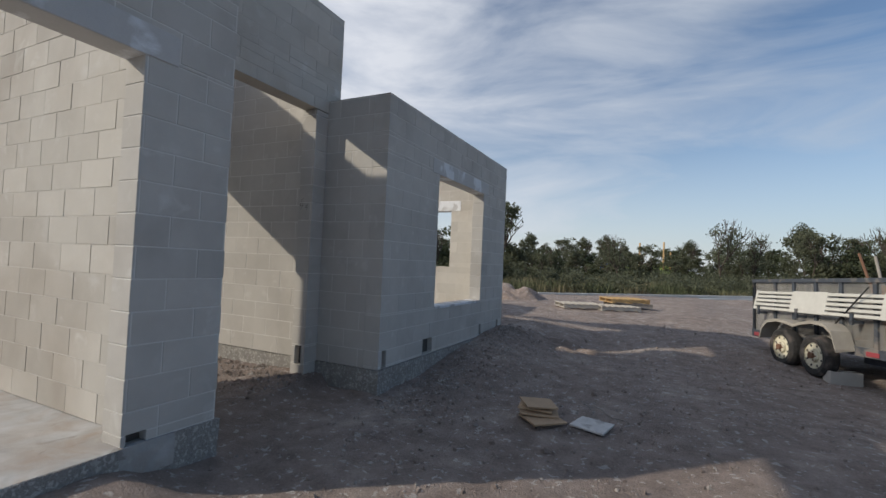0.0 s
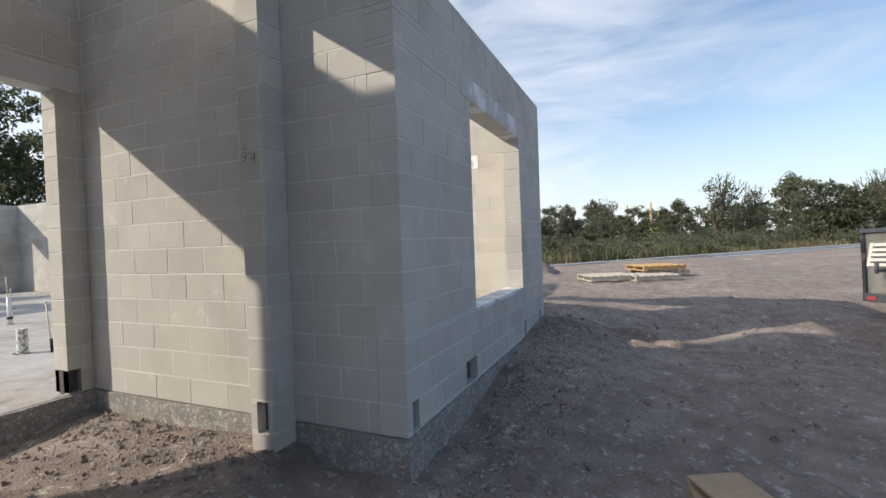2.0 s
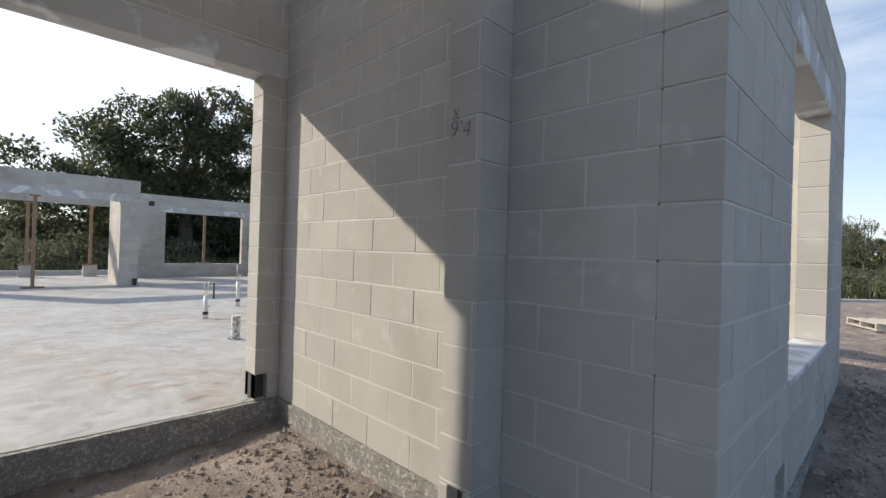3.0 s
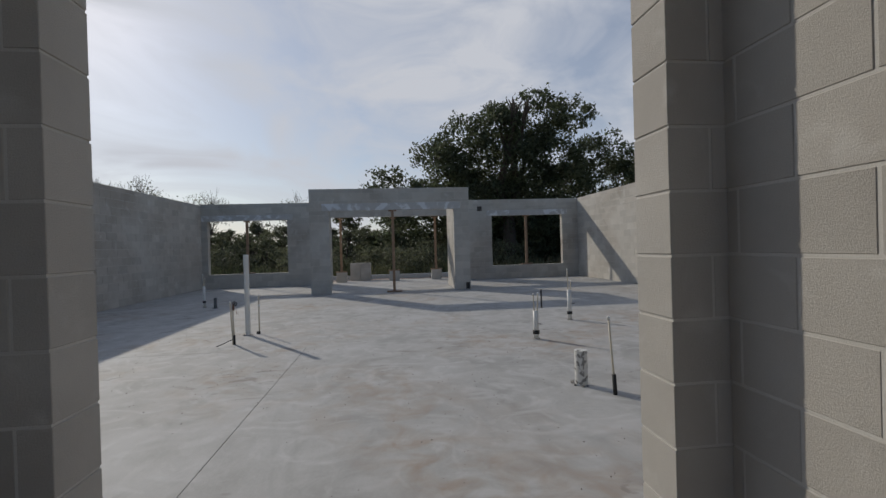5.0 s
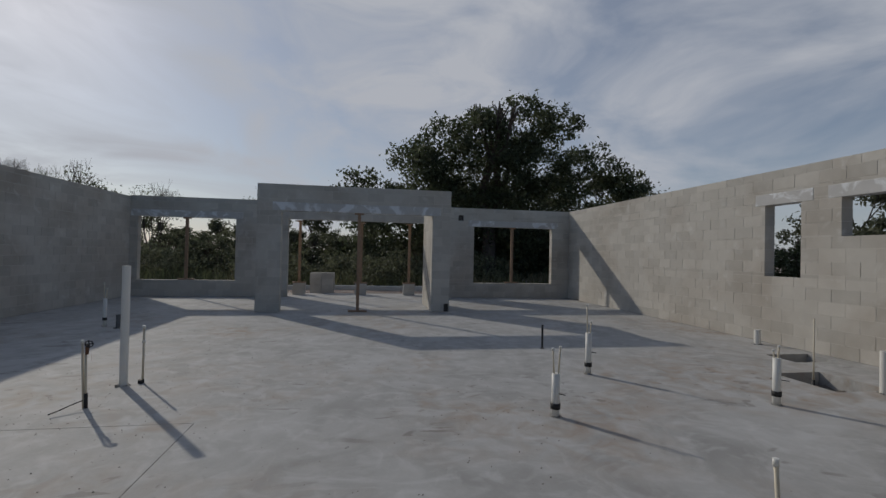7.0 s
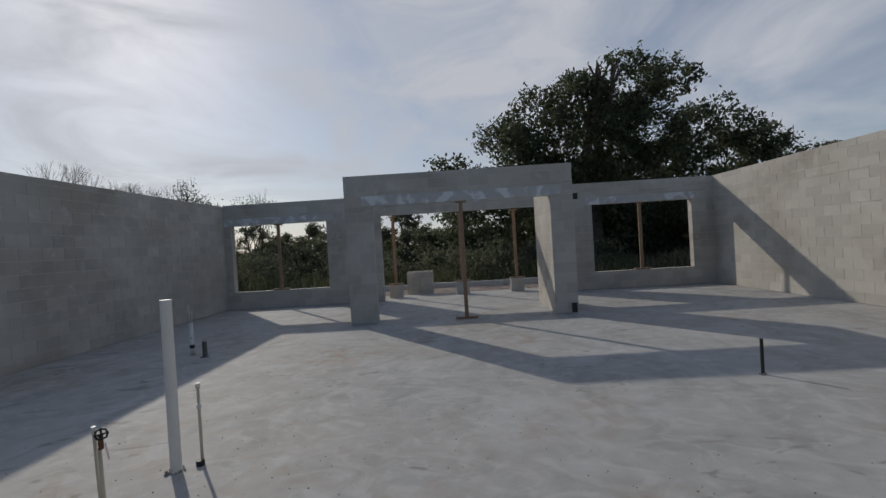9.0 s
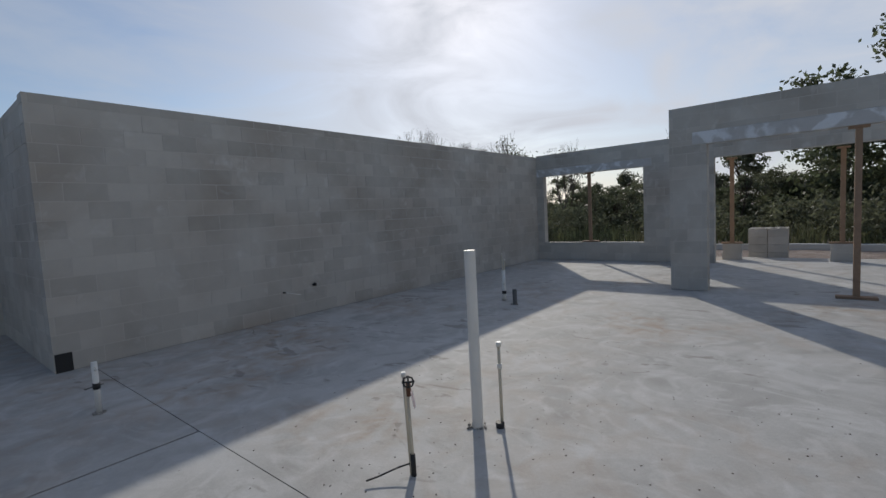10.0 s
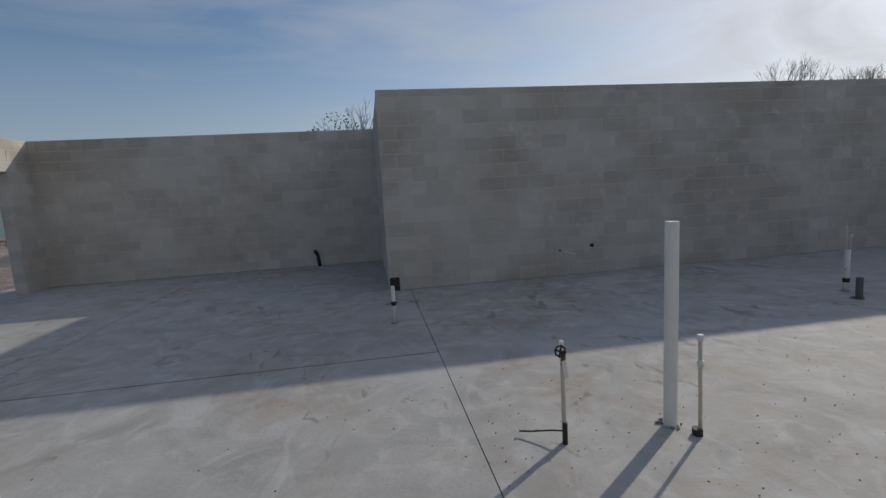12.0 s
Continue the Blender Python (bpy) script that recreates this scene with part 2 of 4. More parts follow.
def wall(name, axis, face, side, u0, u1, z0, z1, holes=(), single=False, label="grey concrete block wall, unplastered", pockets=(), phase=0):
    """A block wall. axis: 'x' if it runs along x. face: the place of its named face; side: +1 if the wall lies on the plus side of it.
    holes: (u0, u1, z0, z1, lintel height)."""
    lo, hi = sorted((face, face + side * T))

    def at(u, v, z):
        return (u, v, z) if axis == "x" else (v, u, z)

    def put(bm, a, b, c, d, inset=0.0, proud=0.0):
        p, q = at(a, lo - proud + inset, c), at(b, hi + proud - inset, d)
        box(bm, p[0], q[0], p[1], q[1], c, d)
    holes = tuple(holes) + tuple((a, b, c, d, 0) for a, b, c, d in pockets)
    beams = [(a - 0.2, b + 0.2, d, d + h) for a, b, c, d, h in holes if h]
    us = sorted({u0, u1, *[v for h in holes for v in h[:2]]})
    zs = sorted({z0, z1, *[v for h in holes for v in h[2:4]]})
    core = bmesh.new()

    def void(u, z):
        return not (u0 < u < u1 and z0 < z < z1) or any(a < u < b and c < z < d for a, b, c, d, h in holes)
    e, ev = 0.0025, 0.005
    for a, b in zip(us, us[1:]):
        for c, d in zip(zs, zs[1:]):
            if void((a + b) / 2, (c + d) / 2):
                continue
            put(core, a + ev * void(a - 1e-3, (c + d) / 2), b - ev * void(b + 1e-3, (c + d) / 2), c + ev * void((a + b) / 2, c - 1e-3), d - ev * void((a + b) / 2, d + 1e-3), inset=e)
    ob = solid(name, core, MORTAR if single else MORTAR_FLUSH, label, "wall", "structure")
    blocks = []
    k0 = math.floor((z0 - F) / COURSE + 1e-6)
    cuts = holes + tuple((a, b, c, d, 0) for a, b, c, d in beams)
    rnd = random.Random(name)
    for k in range(k0, int((z1 - F) / COURSE) + 2):
        c, d = max(z0, F + k * COURSE), min(z1, F + (k + 1) * COURSE)
        if d - c < 0.02:
            continue
        zc = sorted({c, d, *[v for h in cuts for v in h[2:4] if c + 0.01 < v < d - 0.01]})
        for c1, d1 in zip(zc, zc[1:]):
            z = (c1 + d1) / 2
            spans = [(u0, u1)]
            for a, b, e0, e1, h in cuts:
                if e0 < z < e1:
                    spans = [s for p, q in spans for s in ((p, min(q, a)), (max(p, b), q)) if s[1] - s[0] > 0.01]
            for p, q in spans:
                off = (k + phase) % 2 * LENGTH / 2
                i = math.floor((p - off) / LENGTH + 1e-6)
                while True:
                    a, b = max(p, off + i * LENGTH), min(q, off + (i + 1) * LENGTH)
                    if a >= q - 1e-4:
                        break
                    if b - a > 0.015:
                        blocks.append((a, b, c1, d1, rnd.uniform(-0.001, 0.002), a < p + 1e-4, b > q - 1e-4))
                    i += 1
    if single:
        PIECES.append((ob, axis, lo, hi, blocks))
    else:
        bm = bmesh.new()
        j = 0.0045
        for a, b, c, d, pr, fa, fb in blocks:
            put(bm, a + (0 if fa else j), b - (0 if fb else j), c + j, d - j, proud=pr)
        part("blockwork", bm, BLOCK, ob, "grey concrete blocks with thin joints", kind="stuff")
    for a, b, c, d in pockets:  # clean-out holes, closed half way in, their shade put into the backing's colour
        bm = bmesh.new()
        p, q = at(a - 0.01, (lo + hi) / 2 - 0.03, c), at(b + 0.01, (lo + hi) / 2 + 0.03, d)
        box(bm, p[0], q[0], p[1], q[1], c - 0.01, d + 0.01)
        part("grout_fill", bm, HOLE_SHADE, ob, "backing of a clean-out hole, coloured as dark as its shade")
    for a, b, c, d in beams:
        bm = bmesh.new()
        put(bm, max(a, u0 + 0.003), min(b, u1 - 0.003), c - 0.004, d - 0.006, proud=0.006)
        part("lintel", bm, LINTEL, ob, "precast concrete lintel with whitish smears", bevel=0.006)
    return ob


def H(n):
    return F + n * COURSE



# bedroom by the porch
wall("wall_bedroom_east", "y", -2.157, -1, 4.318, 8.42, F, 3.325, [(5.60, 7.27, 0.845, 2.655, 0.2)], single=True,
     pockets=[(4.385, 4.475, 0.27, 0.455), (5.32, 5.58, 0.28, 0.46), (7.27, 7.36, 0.29, 0.46), (8.12, 8.22, 0.29, 0.46)], label="bare grey concrete block wall around a window hole")
wall("wall_bedroom_south", "x", 4.318, 1, -3.022, -2.357, F, 3.325, single=True, label="bare grey concrete block wall with thin mortar joints")
wall("wall_porch_north", "x", 4.318, 1, -5.33, -3.022, F, 4.40, single=True, label="bare grey concrete block wall with scraped mortar joints")
wall("wall_bedroom_north", "x", 8.42, -1, -7.2, -2.157 - T, F, 3.29, [(-4.6, -3.2, 1.40, 2.50, 0.2)])
wall("wall_bedroom_west", "y", -7.2, -1, 8.22, 10.375, F, 3.245)
# porch front, set higher
wall("wall_porch_front", "y", -3.022, -1, 2.50, 4.518, 3.17, 4.40, pockets=[(4.40, 4.47, 3.42, 3.58)], label="grey block wall over a lintel, high porch front")
wall("wall_porch_pilaster", "x", 4.116, 1, -3.222, -3.022, -0.1, 3.168, single=True, pockets=[(-3.165, -3.075, 0.24, 0.44)], label="narrow grey concrete block pilaster", phase=1)
wall("wall_porch_south", "x", 2.15, -1, -5.33, -2.50, F, 4.40)
wall("wall_entry", "y", -5.33, -1, 1.95, 4.518, F, 4.40, [(2.33, 4.125, F - 0.1, 2.86, 0.2)], single=True, pockets=[(4.135, 4.225, 0.27, 0.46)], label="grey concrete block wall around the front door hole")
# garage
wall("wall_garage_front", "y", -2.30, -1, -3.38, 1.40, 2.67, 3.22, label="bare grey blockwork over a wide garage opening")
wall("wall_garage_stub", "y", -2.30, -1, -3.38, -2.95, F - 0.2, 2.66, label="short grey block jamb of the garage opening")
wall("wall_garage_pier", "y", -2.30, -1, 1.40, 2.45, -0.1, 4.40, [(1.30, 1.81, -0.2, 2.67, 0.0), (1.30, 2.20, 3.22, 4.5, 0.0)], single=True, pockets=[(1.84, 1.96, 0.10, 0.32)], label="grey concrete block pier beside the garage opening")
bm = bmesh.new()
box(bm, -2.508, -2.292, -3.56, 2.02, 2.662, 2.86)
solid("garage_lintel", bm, LINTEL, "long precast concrete lintel with whitish smears", "lintel", "structure", bevel=0.006)
wall("wall_garage_return", "x", -3.38, -1, -3.13, -2.30, F - 0.2, 3.19)
wall("wall_garage_side_door", "y", -3.13, 1, -6.85, -3.58, F - 0.2, 3.11, [(-6.04, -3.79, F - 0.3, 2.50, 0.2)])
wall("wall_garage_south", "x", -6.65, -1, -9.91, -3.13, F, 3.11, phase=1)
wall("wall_step_back", "y", -9.71, -1, -6.65, -3.625, F, 3.174)
wall("wall_south", "x", -3.425, -1, -20.96, -9.71, F, 3.21)
# rear
wall("wall_rear_south", "y", -20.76, -1, -3.425, 1.05, F, 3.245, [(-3.215, -0.486, 0.75, 2.64, 0.2)])
wall("wall_rear_north", "y", -20.76, -1, 5.45, 10.575, F, 3.245, [(7.005, 9.76, 0.75, 2.64, 0.2)], pockets=[(6.46, 6.64, 2.82, 2.99)])
wall("wall_rear_beam", "y", -20.76, -1, 1.05, 5.45, 2.68, 3.245)
wall("wall_north", "x", 10.375, 1, -20.76, -7.2, F, 3.245, [(-12.95, -12.28, 1.415, 2.655, 0.2), (-11.65, -9.9, 2.07, 2.655, 0.2)])
wall("wall_patio_front", "y", -17.0, -1, 0.96, 5.50, F, 3.235, [(1.50, 5.045, F - 0.1, 2.62, 0.2)], pockets=[(5.36, 5.48, 0.27, 0.46)], label="grey block portal around the wide patio opening")
wall("wall_patio_stub_north", "x", 5.07, 1, -18.9, -17.2, F, 3.2)
wall("wall_patio_stub_south", "x", 1.36, -1, -17.6, -17.2, F, 3.2)

# ---- slab and ground ----
bm = bmesh.new()
for x0, x1, y0, y1 in ((-22.1, -10.03, -6.7, 8.55), (-22.1, -11.0, 8.55, 9.25), (-10.2, -10.03, 8.55, 9.25), (-22.1, -10.03, 9.25, 9.45), (-22.1, -12.0, 9.45, 10.2), (-11.5, -10.03, 9.45, 10.2), (-22.1, -10.03, 10.2, 10.55)):
    box(bm, x0, x1, y0, y1, 0.05, F)
box(bm, -10.03, -5.35, 2.106, 10.55, 0.05, F)
box(bm, -10.023, -6.072, -0.628, 2.10, 0.05, F)
box(bm, -6.056, -5.35, -0.628, 2.10, 0.05, F)
box(bm, -10.023, -6.072, -6.84, -0.65, 0.05, F)
box(bm, -6.056, -2.28, -6.84, -0.65, 0.05, F - 0.002)
box(bm, -5.33, -2.28, -0.628, 2.14, 0.05, F - 0.002)
box(bm, -7.2, -2.2, 4.36, 8.38, 0.05, F - 0.001)
solid("floor", bm, SLAB, "pale grey concrete slab with scuffs, stains and saw-cut joints", "floor", "structure")

bm = bmesh.new()
rs = random.Random(5)


def stem(x0, x1, y0, y1):
    """Rough poured stem wall under the blocks."""
    box(bm, x0, x1, y0, y1, -0.5, F - 0.004)


stem(-2.36, -2.142, 4.303, 8.43)
stem(-5.33, -2.36, 4.303, 4.50)
stem(-5.345, -5.30, 2.14, 4.303)
stem(-5.30, -2.285, 1.99, 2.17)
stem(-2.48, -2.285, 1.79, 2.47)
stem(-2.42, -2.272, -6.86, 1.79)
stem(-22.12, -22.09, -3.6, 10.6)
bmesh.ops.subdivide_edges(bm, edges=[e for e in bm.edges if e.calc_length() > 0.6], cuts=30, use_grid_fill=True)
for v in bm.verts:
    d = noise.noise_vector(v.co * 6) * 0.012
    v.co += Vector((d.x, d.y, d.z * 0.2))
solid("stem_wall", bm, STEM, "rough poured concrete footing under the block walls", "footing", "structure")


def rise(a, b, v):
    v = min(1, max(0, (v - a) / (b - a)))
    return v * v * (3 - 2 * v)


def ground_z(x, y):
    """The dirt: a bank along the bedroom wall, hollows and clods elsewhere."""
    far = rise(30, 90, math.hypot(x, y))
    z = 0.10 * noise.noise((x * 0.25, y * 0.25, 0)) + 0.05 * noise.noise((x * 0.9, y * 0.9, 3)) + 0.025 * noise.noise((x * 3.1, y * 3.1, 7)) + 0.014 * noise.noise((x * 9, y * 9, 1))
    z *= 1 - far
    near = 1 - rise(0.0, 4.5, math.hypot(x, y - 2)) if x > -2.2 else 0
    z -= 0.03 * near
    if x > -2.9:
        z -= 0.03 * (1 - rise(0.2, 1.9, math.hypot(x + 2.3, y - 4.2)))
    if x > -2.5:
        z += 0.03 * (1 - rise(0.0, 1.1, x + 2.157)) * rise(3.9, 4.5, y) * (1 - rise(8.4, 9, y))
    z += 0.27 * rise(5.0, 8.0, y) * (1 - rise(0.1, 1.7, x + 2.157)) * (1 - rise(9, 12, y)) * (1 if x > -2.5 else 0)
    z += 0.18 * rise(7.5, 11, y) * (1 - rise(1.5, 3.5, x)) + 0.10 * rise(11, 16, y)
    if -5.4 < x < -2.9 and 2.1 < y < 4.4:
        z += 0.02 + 0.08 * rise(3.2, 4.3, y)
    if x > -2.6 and y < 2.4:
        z += 0.17 * (1 - rise(0.2, 1.5, x + 2.3)) * (1 - rise(1.6, 2.2, y))
    z -= 0.25 * rise(1, 4, x) * (1 - rise(-6, -3, y))
    inside = (-22.0 < x < -5.45 and -6.7 < y < 10.5 or -5.5 < x < -2.45 and (-6.7 < y < 2.05 or 4.45 < y < 8.3))
    if inside:
        z = -0.35
    elif x < -22:
        z = 0.05 + 0.5 * z
    return z


def axis_steps(a, b, step, far):
    out = list(np.arange(a, b, step))
    d, p, q = step, a, b
    lo_side, hi_side = [], []
    while d < 1e9 and q < far:
        d *= 1.22
        q += d
        p -= d
        hi_side.append(q)
        lo_side.append(p)
    return lo_side[::-1] + out + hi_side


gx, gy = axis_steps(-6, 6, 0.11, 900), axis_steps(-4, 13, 0.11, 900)
verts = [(x, y, ground_z(x, y)) for y in gy for x in gx]
nx = len(gx)
faces = [(j * nx + i, j * nx + i + 1, (j + 1) * nx + i + 1, (j + 1) * nx + i) for j in range(len(gy) - 1) for i in range(nx - 1)]
me = bpy.data.meshes.new("ground")
me.from_pydata(verts, [], faces)
me.materials.append(DIRT)
me.polygons.foreach_set("use_smooth", [True] * len(me.polygons))
tagged(new("ground", me), "brown trampled dirt with clods and small stones", "ground", kind="structure")

# ---- pipes on the slab ----
def pipe(name, label, x, y, h, r, material=PVC, lean=(0, 0), cap=False, bands=(), base=F - 0.02):
    """A stub pipe: tube with an open, thick rim or a cap; dark tape bands and a crumbled collar at the slab."""
    ob = thing(name, label, "pipe", (x, y, base))
    top = Vector((lean[0], lean[1], h - base))
    bm = bmesh.new()
    tube(bm, (0, 0, 0), top, r, sides=18, caps=False)
    if cap:
        tube(bm, top * 0.97, top * 1.004, r * 1.02, sides=18)
    else:
        tube(bm, top, top * 0.9, r * 0.86, sides=18)
        rim = tube(bm, top, top + Vector((0, 0, 0.0005)), r, r * 0.86, sides=18, caps=False)
    part("tube", bm, material, ob)
    for a, w, g in bands:
        bm = bmesh.new()
        tube(bm, top * a, top * (a + w), r * g, sides=16)
        part("tape", bm, BLACK, ob, "black tape wrapped round the pipe")
    bm = bmesh.new()
    rr = random.Random(f"{x:.2f}")
    for i in range(16):
        a = rr.uniform(0, 6.3)
        d = r * rr.uniform(0.9, 1.7)
        s = rr.uniform(0.003, 0.010)
        box(bm, -s, s, -s, s, 0.012, 0.02 + s, pose(d * math.cos(a), d * math.sin(a), 0.008, rr.uniform(0, 40), 0, rr.uniform(0, 90)))
    part("mortar_collar", bm, STEM, ob, "crumbs of concrete round the foot", kind="stuff")
    return ob


def rod(parent, p, q, r, material, name="riser", label=""):
    bm = bmesh.new()
    tube(bm, p, q, r, sides=10)
    return part(name, bm, material, parent, label)


# tall vent pipe with two thin risers
vent = pipe("vent_pipe", "tall white plastic pipe rising from the concrete slab", -11.18, 1.03, 1.485, 0.038, cap=False)
pr = thing("water_riser", "single thin cream plastic riser with a coupling", "pipe", (-11.27, 1.17, F - 0.02))
rod(pr, (0, 0, 0), (0.02, 0.01, 0.62), 0.011, CPVC)
for z, q in ((0.62, (0.02, 0.01)), (0.47, (0.015, 0.008))):
    rod(pr, (q[0], q[1], z - 0.03), (q[0], q[1], z + 0.004), 0.017, PVC, "cap", "white end cap")
rod(pr, (0.01, -0.01, 0.0), (0.012, -0.01, 0.06), 0.03, BLACK, "sleeve", "black sleeve at the slab")

# shut-off riser with a handwheel
vr = thing("valve_riser", "cream plastic riser with a black handwheel valve and tag", "pipe", (-10.50, 1.04, F - 0.02))
rod(vr, (0, 0, 0), (-0.01, -0.03, 0.61), 0.010, CPVC)
rod(vr, (-0.01, -0.03, 0.585), (-0.01, -0.03, 0.615), 0.013, PVC, "cap", "white end cap")
rod(vr, (0.0, 0.018, 0.0), (0.0, 0.005, 0.50), 0.010, CPVC)
rod(vr, (0.0, 0.018, 0.0), (0.0, 0.016, 0.15), 0.015, BLACK, "sleeve", "black foam sleeve")
rod(vr, (0.0, 0.015, 0.49), (0.0, 0.015, 0.57), 0.014, RUST, "valve_body", "brass valve body")
wheel = rod(vr, (0.0, 0.015, 0.555), (0.03, 0.045, 0.585), 0.008, BLACK, "handwheel", "black cast handwheel")
bm = bmesh.new()
c = Vector((0.03, 0.045, 0.585))
tilt = Vector((0.6, 0.6, 0.5)).to_track_quat("Z", "Y").to_matrix()
ring = [c + tilt @ Vector(((0.029 + 0.003 * math.cos(8 * a)) * math.cos(a), (0.029 + 0.003 * math.cos(8 * a)) * math.sin(a), 0)) for a in [2 * math.pi * i / 32 for i in range(32)]]
for i in range(32):
    tube(bm, ring[i], ring[(i + 1) % 32], 0.005, sides=6)
for i in range(0, 32, 8):
    tube(bm, c, ring[i], 0.005, sides=6)
part("wheel_rim", bm, BLACK, wheel)
bm = bmesh.new()
box(bm, -0.018, 0.018, -0.001, 0.001, -0.10, 0.0, pose(0.015, 0.05, 0.53, 8, 5, 30))
part("tag", bm, mat("paper_tag", (0.75, 0.62, 0.60), 0.8, vary=0.3, scale=40, bump=0), vr, "pink and white paper tag")
bm = bmesh.new()
pts = [Vector((0.0, 0.0, 0.09)), Vector((0.06, -0.05, 0.075)), Vector((0.15, -0.10, 0.055)), Vector((0.22, -0.14, 0.045))]
for a, b in zip(pts, pts[1:]):
    tube(bm, a, b, 0.005, sides=6)
part("tie_wire", bm, BLACK, vr, "black tie wire")


def bundle(name, label, x, y, h, tall, rods, tape=0.22, tie=0.55, r=0.036):
    """A fat pipe stub with thin risers standing in it, taped round, and a wire tie."""
    ob = thing(name, label, "pipe", (x, y, F - 0.02))
    bm = bmesh.new()
    tube(bm, (0, 0, 0), (0, 0, h), r, sides=18)
    part("sleeve_pipe", bm, PVC, ob)
    for dx, dy, z in rods:
        rod(ob, (dx * 0.4, dy * 0.4, h * 0.9), (dx * 0.7, dy * 0.7, z), 0.008, CPVC)
        rod(ob, (dx * 0.7, dy * 0.7, z - 0.02), (dx * 0.7, dy * 0.7, z + 0.003), 0.011, PVC, "cap", "white end cap")
    rod(ob, (0, 0, h * tape), (0, 0, h * tape + 0.05), r * 1.22, BLACK, "tape", "black tape band")
    rod(ob, (-0.05, -0.02, h * tie), (0.09, 0.05, h * tie + 0.01), 0.004, BLACK, "tie_wire", "thin black wire tie")
    rod(ob, (0, 0, 0), (0, 0, 0.03), 0.05, STEM, "mortar_collar", "rough mortar at the foot")
    return ob


bundle("pipe_bundle", "white pipe stub with cream risers and black tape", -9.85, 5.13, 0.40, 0.6, [(0.0, -0.045, 0.62), (0.02, 0.045, 0.64)])
bundle("pipe_bundle", "white pipe with one long riser and black tape", -11.17, 6.13, 0.52, 0.9, [(0.0, -0.04, 0.86), (0.01, 0.04, 0.66)])
bundle("pipe_bundle", "white pipe stub with black tape on open slab", -9.91, 7.47, 0.48, 0.6, [(-0.02, -0.04, 0.56), (0.0, 0.03, 0.60)])
bundle("pipe_bundle", "slim white pipe with two risers in wall shade", -15.06, -1.13, 0.52, 0.8, [(0.02, -0.02, 0.80), (-0.02, 0.03, 0.70)], tape=0.25, r=0.03)
bundle("pipe_bundle", "white pipe stub with black strip near a wall corner", -9.69, -1.72, 0.45, 0.5, [(0.0, 0.03, 0.40)], tape=0.5, r=0.022)
pipe("drain_stub", "short fat white drain stub smeared with mortar", -7.87, 4.90, 0.565, 0.056, mat("smeared_pvc", (0.66, 0.65, 0.62), 0.7, vary=0.1, scale=20, fine=60, stain=(0.25, 0.24, 0.23), stain_at=(0.52, 0.58), stain_scale=26), cap=True)
pipe("drain_stub", "white drain stub with a screw cap near the wall", -12.75, 10.05, 0.50, 0.05, cap=True)
pipe("drain_stub", "upright white drain pipe beside the floor pit", -10.10, 9.03, 0.72, 0.04)
s1 = pipe("conduit_stub", "dark grey conduit stub standing in the slab", -14.85, -0.81, 0.50, 0.034, STEEL, lean=(0.02, 0.01))
s2 = pipe("conduit_stub", "thin black conduit stub with a flared end", -12.66, 6.15, 0.62, 0.016, BLACK, cap=True)
rr = thing("water_riser", "single thin white riser in a black sleeve", "pipe", (-7.56, 5.06, F - 0.02))
rod(rr, (0, 0, 0), (-0.01, -0.04, 0.66), 0.009, CPVC)
rod(rr, (-0.01, -0.04, 0.64), (-0.01, -0.04, 0.67), 0.012, PVC, "cap", "white end cap")
rod(rr, (0, 0, 0), (0, -0.01, 0.19), 0.017, BLACK, "sleeve", "black foam sleeve")
rr = thing("water_riser", "thin cream riser standing in the floor pit", "pipe", (-10.67, 8.78, 0.06))
rod(rr, (0, 0, 0), (0.0, 0.0, 0.93), 0.009, CPVC)
rod(rr, (0, 0, 0), (0, 0, 0.2), 0.017, BLACK, "sleeve", "black foam sleeve")

# open floor boxes left in the slab for tubs
DARK_SOIL = mat("box_soil", (0.17, 0.15, 0.13), 0.95, vary=0.3, scale=12, fine=60, bump=0.8, dist=0.02)
for x0, x1, y0, y1 in ((-11.0, -10.2, 8.55, 9.25), (-12.0, -11.5, 9.45, 10.2)):
    ob = thing("floor_pit", "open square tub pit in the slab with earth inside", "floor pit", ((x0 + x1) / 2, (y0 + y1) / 2, 0.04))
    bm = bmesh.new()
    w, d = (x1 - x0) / 2, (y1 - y0) / 2
    bmesh.ops.create_grid(bm, x_segments=14, y_segments=14, size=1.0)
    for v in bm.verts:
        v.co = Vector((v.co.x * (w + 0.02), v.co.y * (d + 0.02), 0.05 + 0.05 * noise.noise(v.co * 3 + Vector((x0, y0, 0)))))
    part("earth", bm, DARK_SOIL, ob, "dark loose earth")

# wall fittings
for x, z, lab in ((-12.98, 0.71, "small black hose bib on the block wall"), (-12.44, 0.67, "thin white wire stub sticking out of the wall")):
    ob = thing("wall_stub", lab, "fitting", (x, -3.425, z))
    if "bib" in lab:
        rod(ob, (0, -0.02, 0), (0, 0.06, 0), 0.02, BLACK, "body")
        rod(ob, (-0.02, 0.05, 0.02), (0.02, 0.05, 0.03), 0.012, BLACK, "tap")
    else:
        rod(ob, (0, -0.02, 0), (0, 0.05, 0), 0.012, BLACK, "body")
        rod(ob, (0, 0.04, 0), (-0.22, 0.12, -0.06), 0.006, PVC, "wire")
ob = thing("wall_pipe", "black elbow pipe leaning at the wall foot", "pipe", (-8.36, -6.58, F - 0.01))
rod(ob, (0, 0.0, 0), (0.03, 0.0, 0.28), 0.035, BLACK, "tube")
rod(ob, (0.03, 0.0, 0.27), (0.09, 0.0, 0.36), 0.035, BLACK, "elbow")
# no hole is cut here: a black panel paints its shade on the wall
bm = bmesh.new()
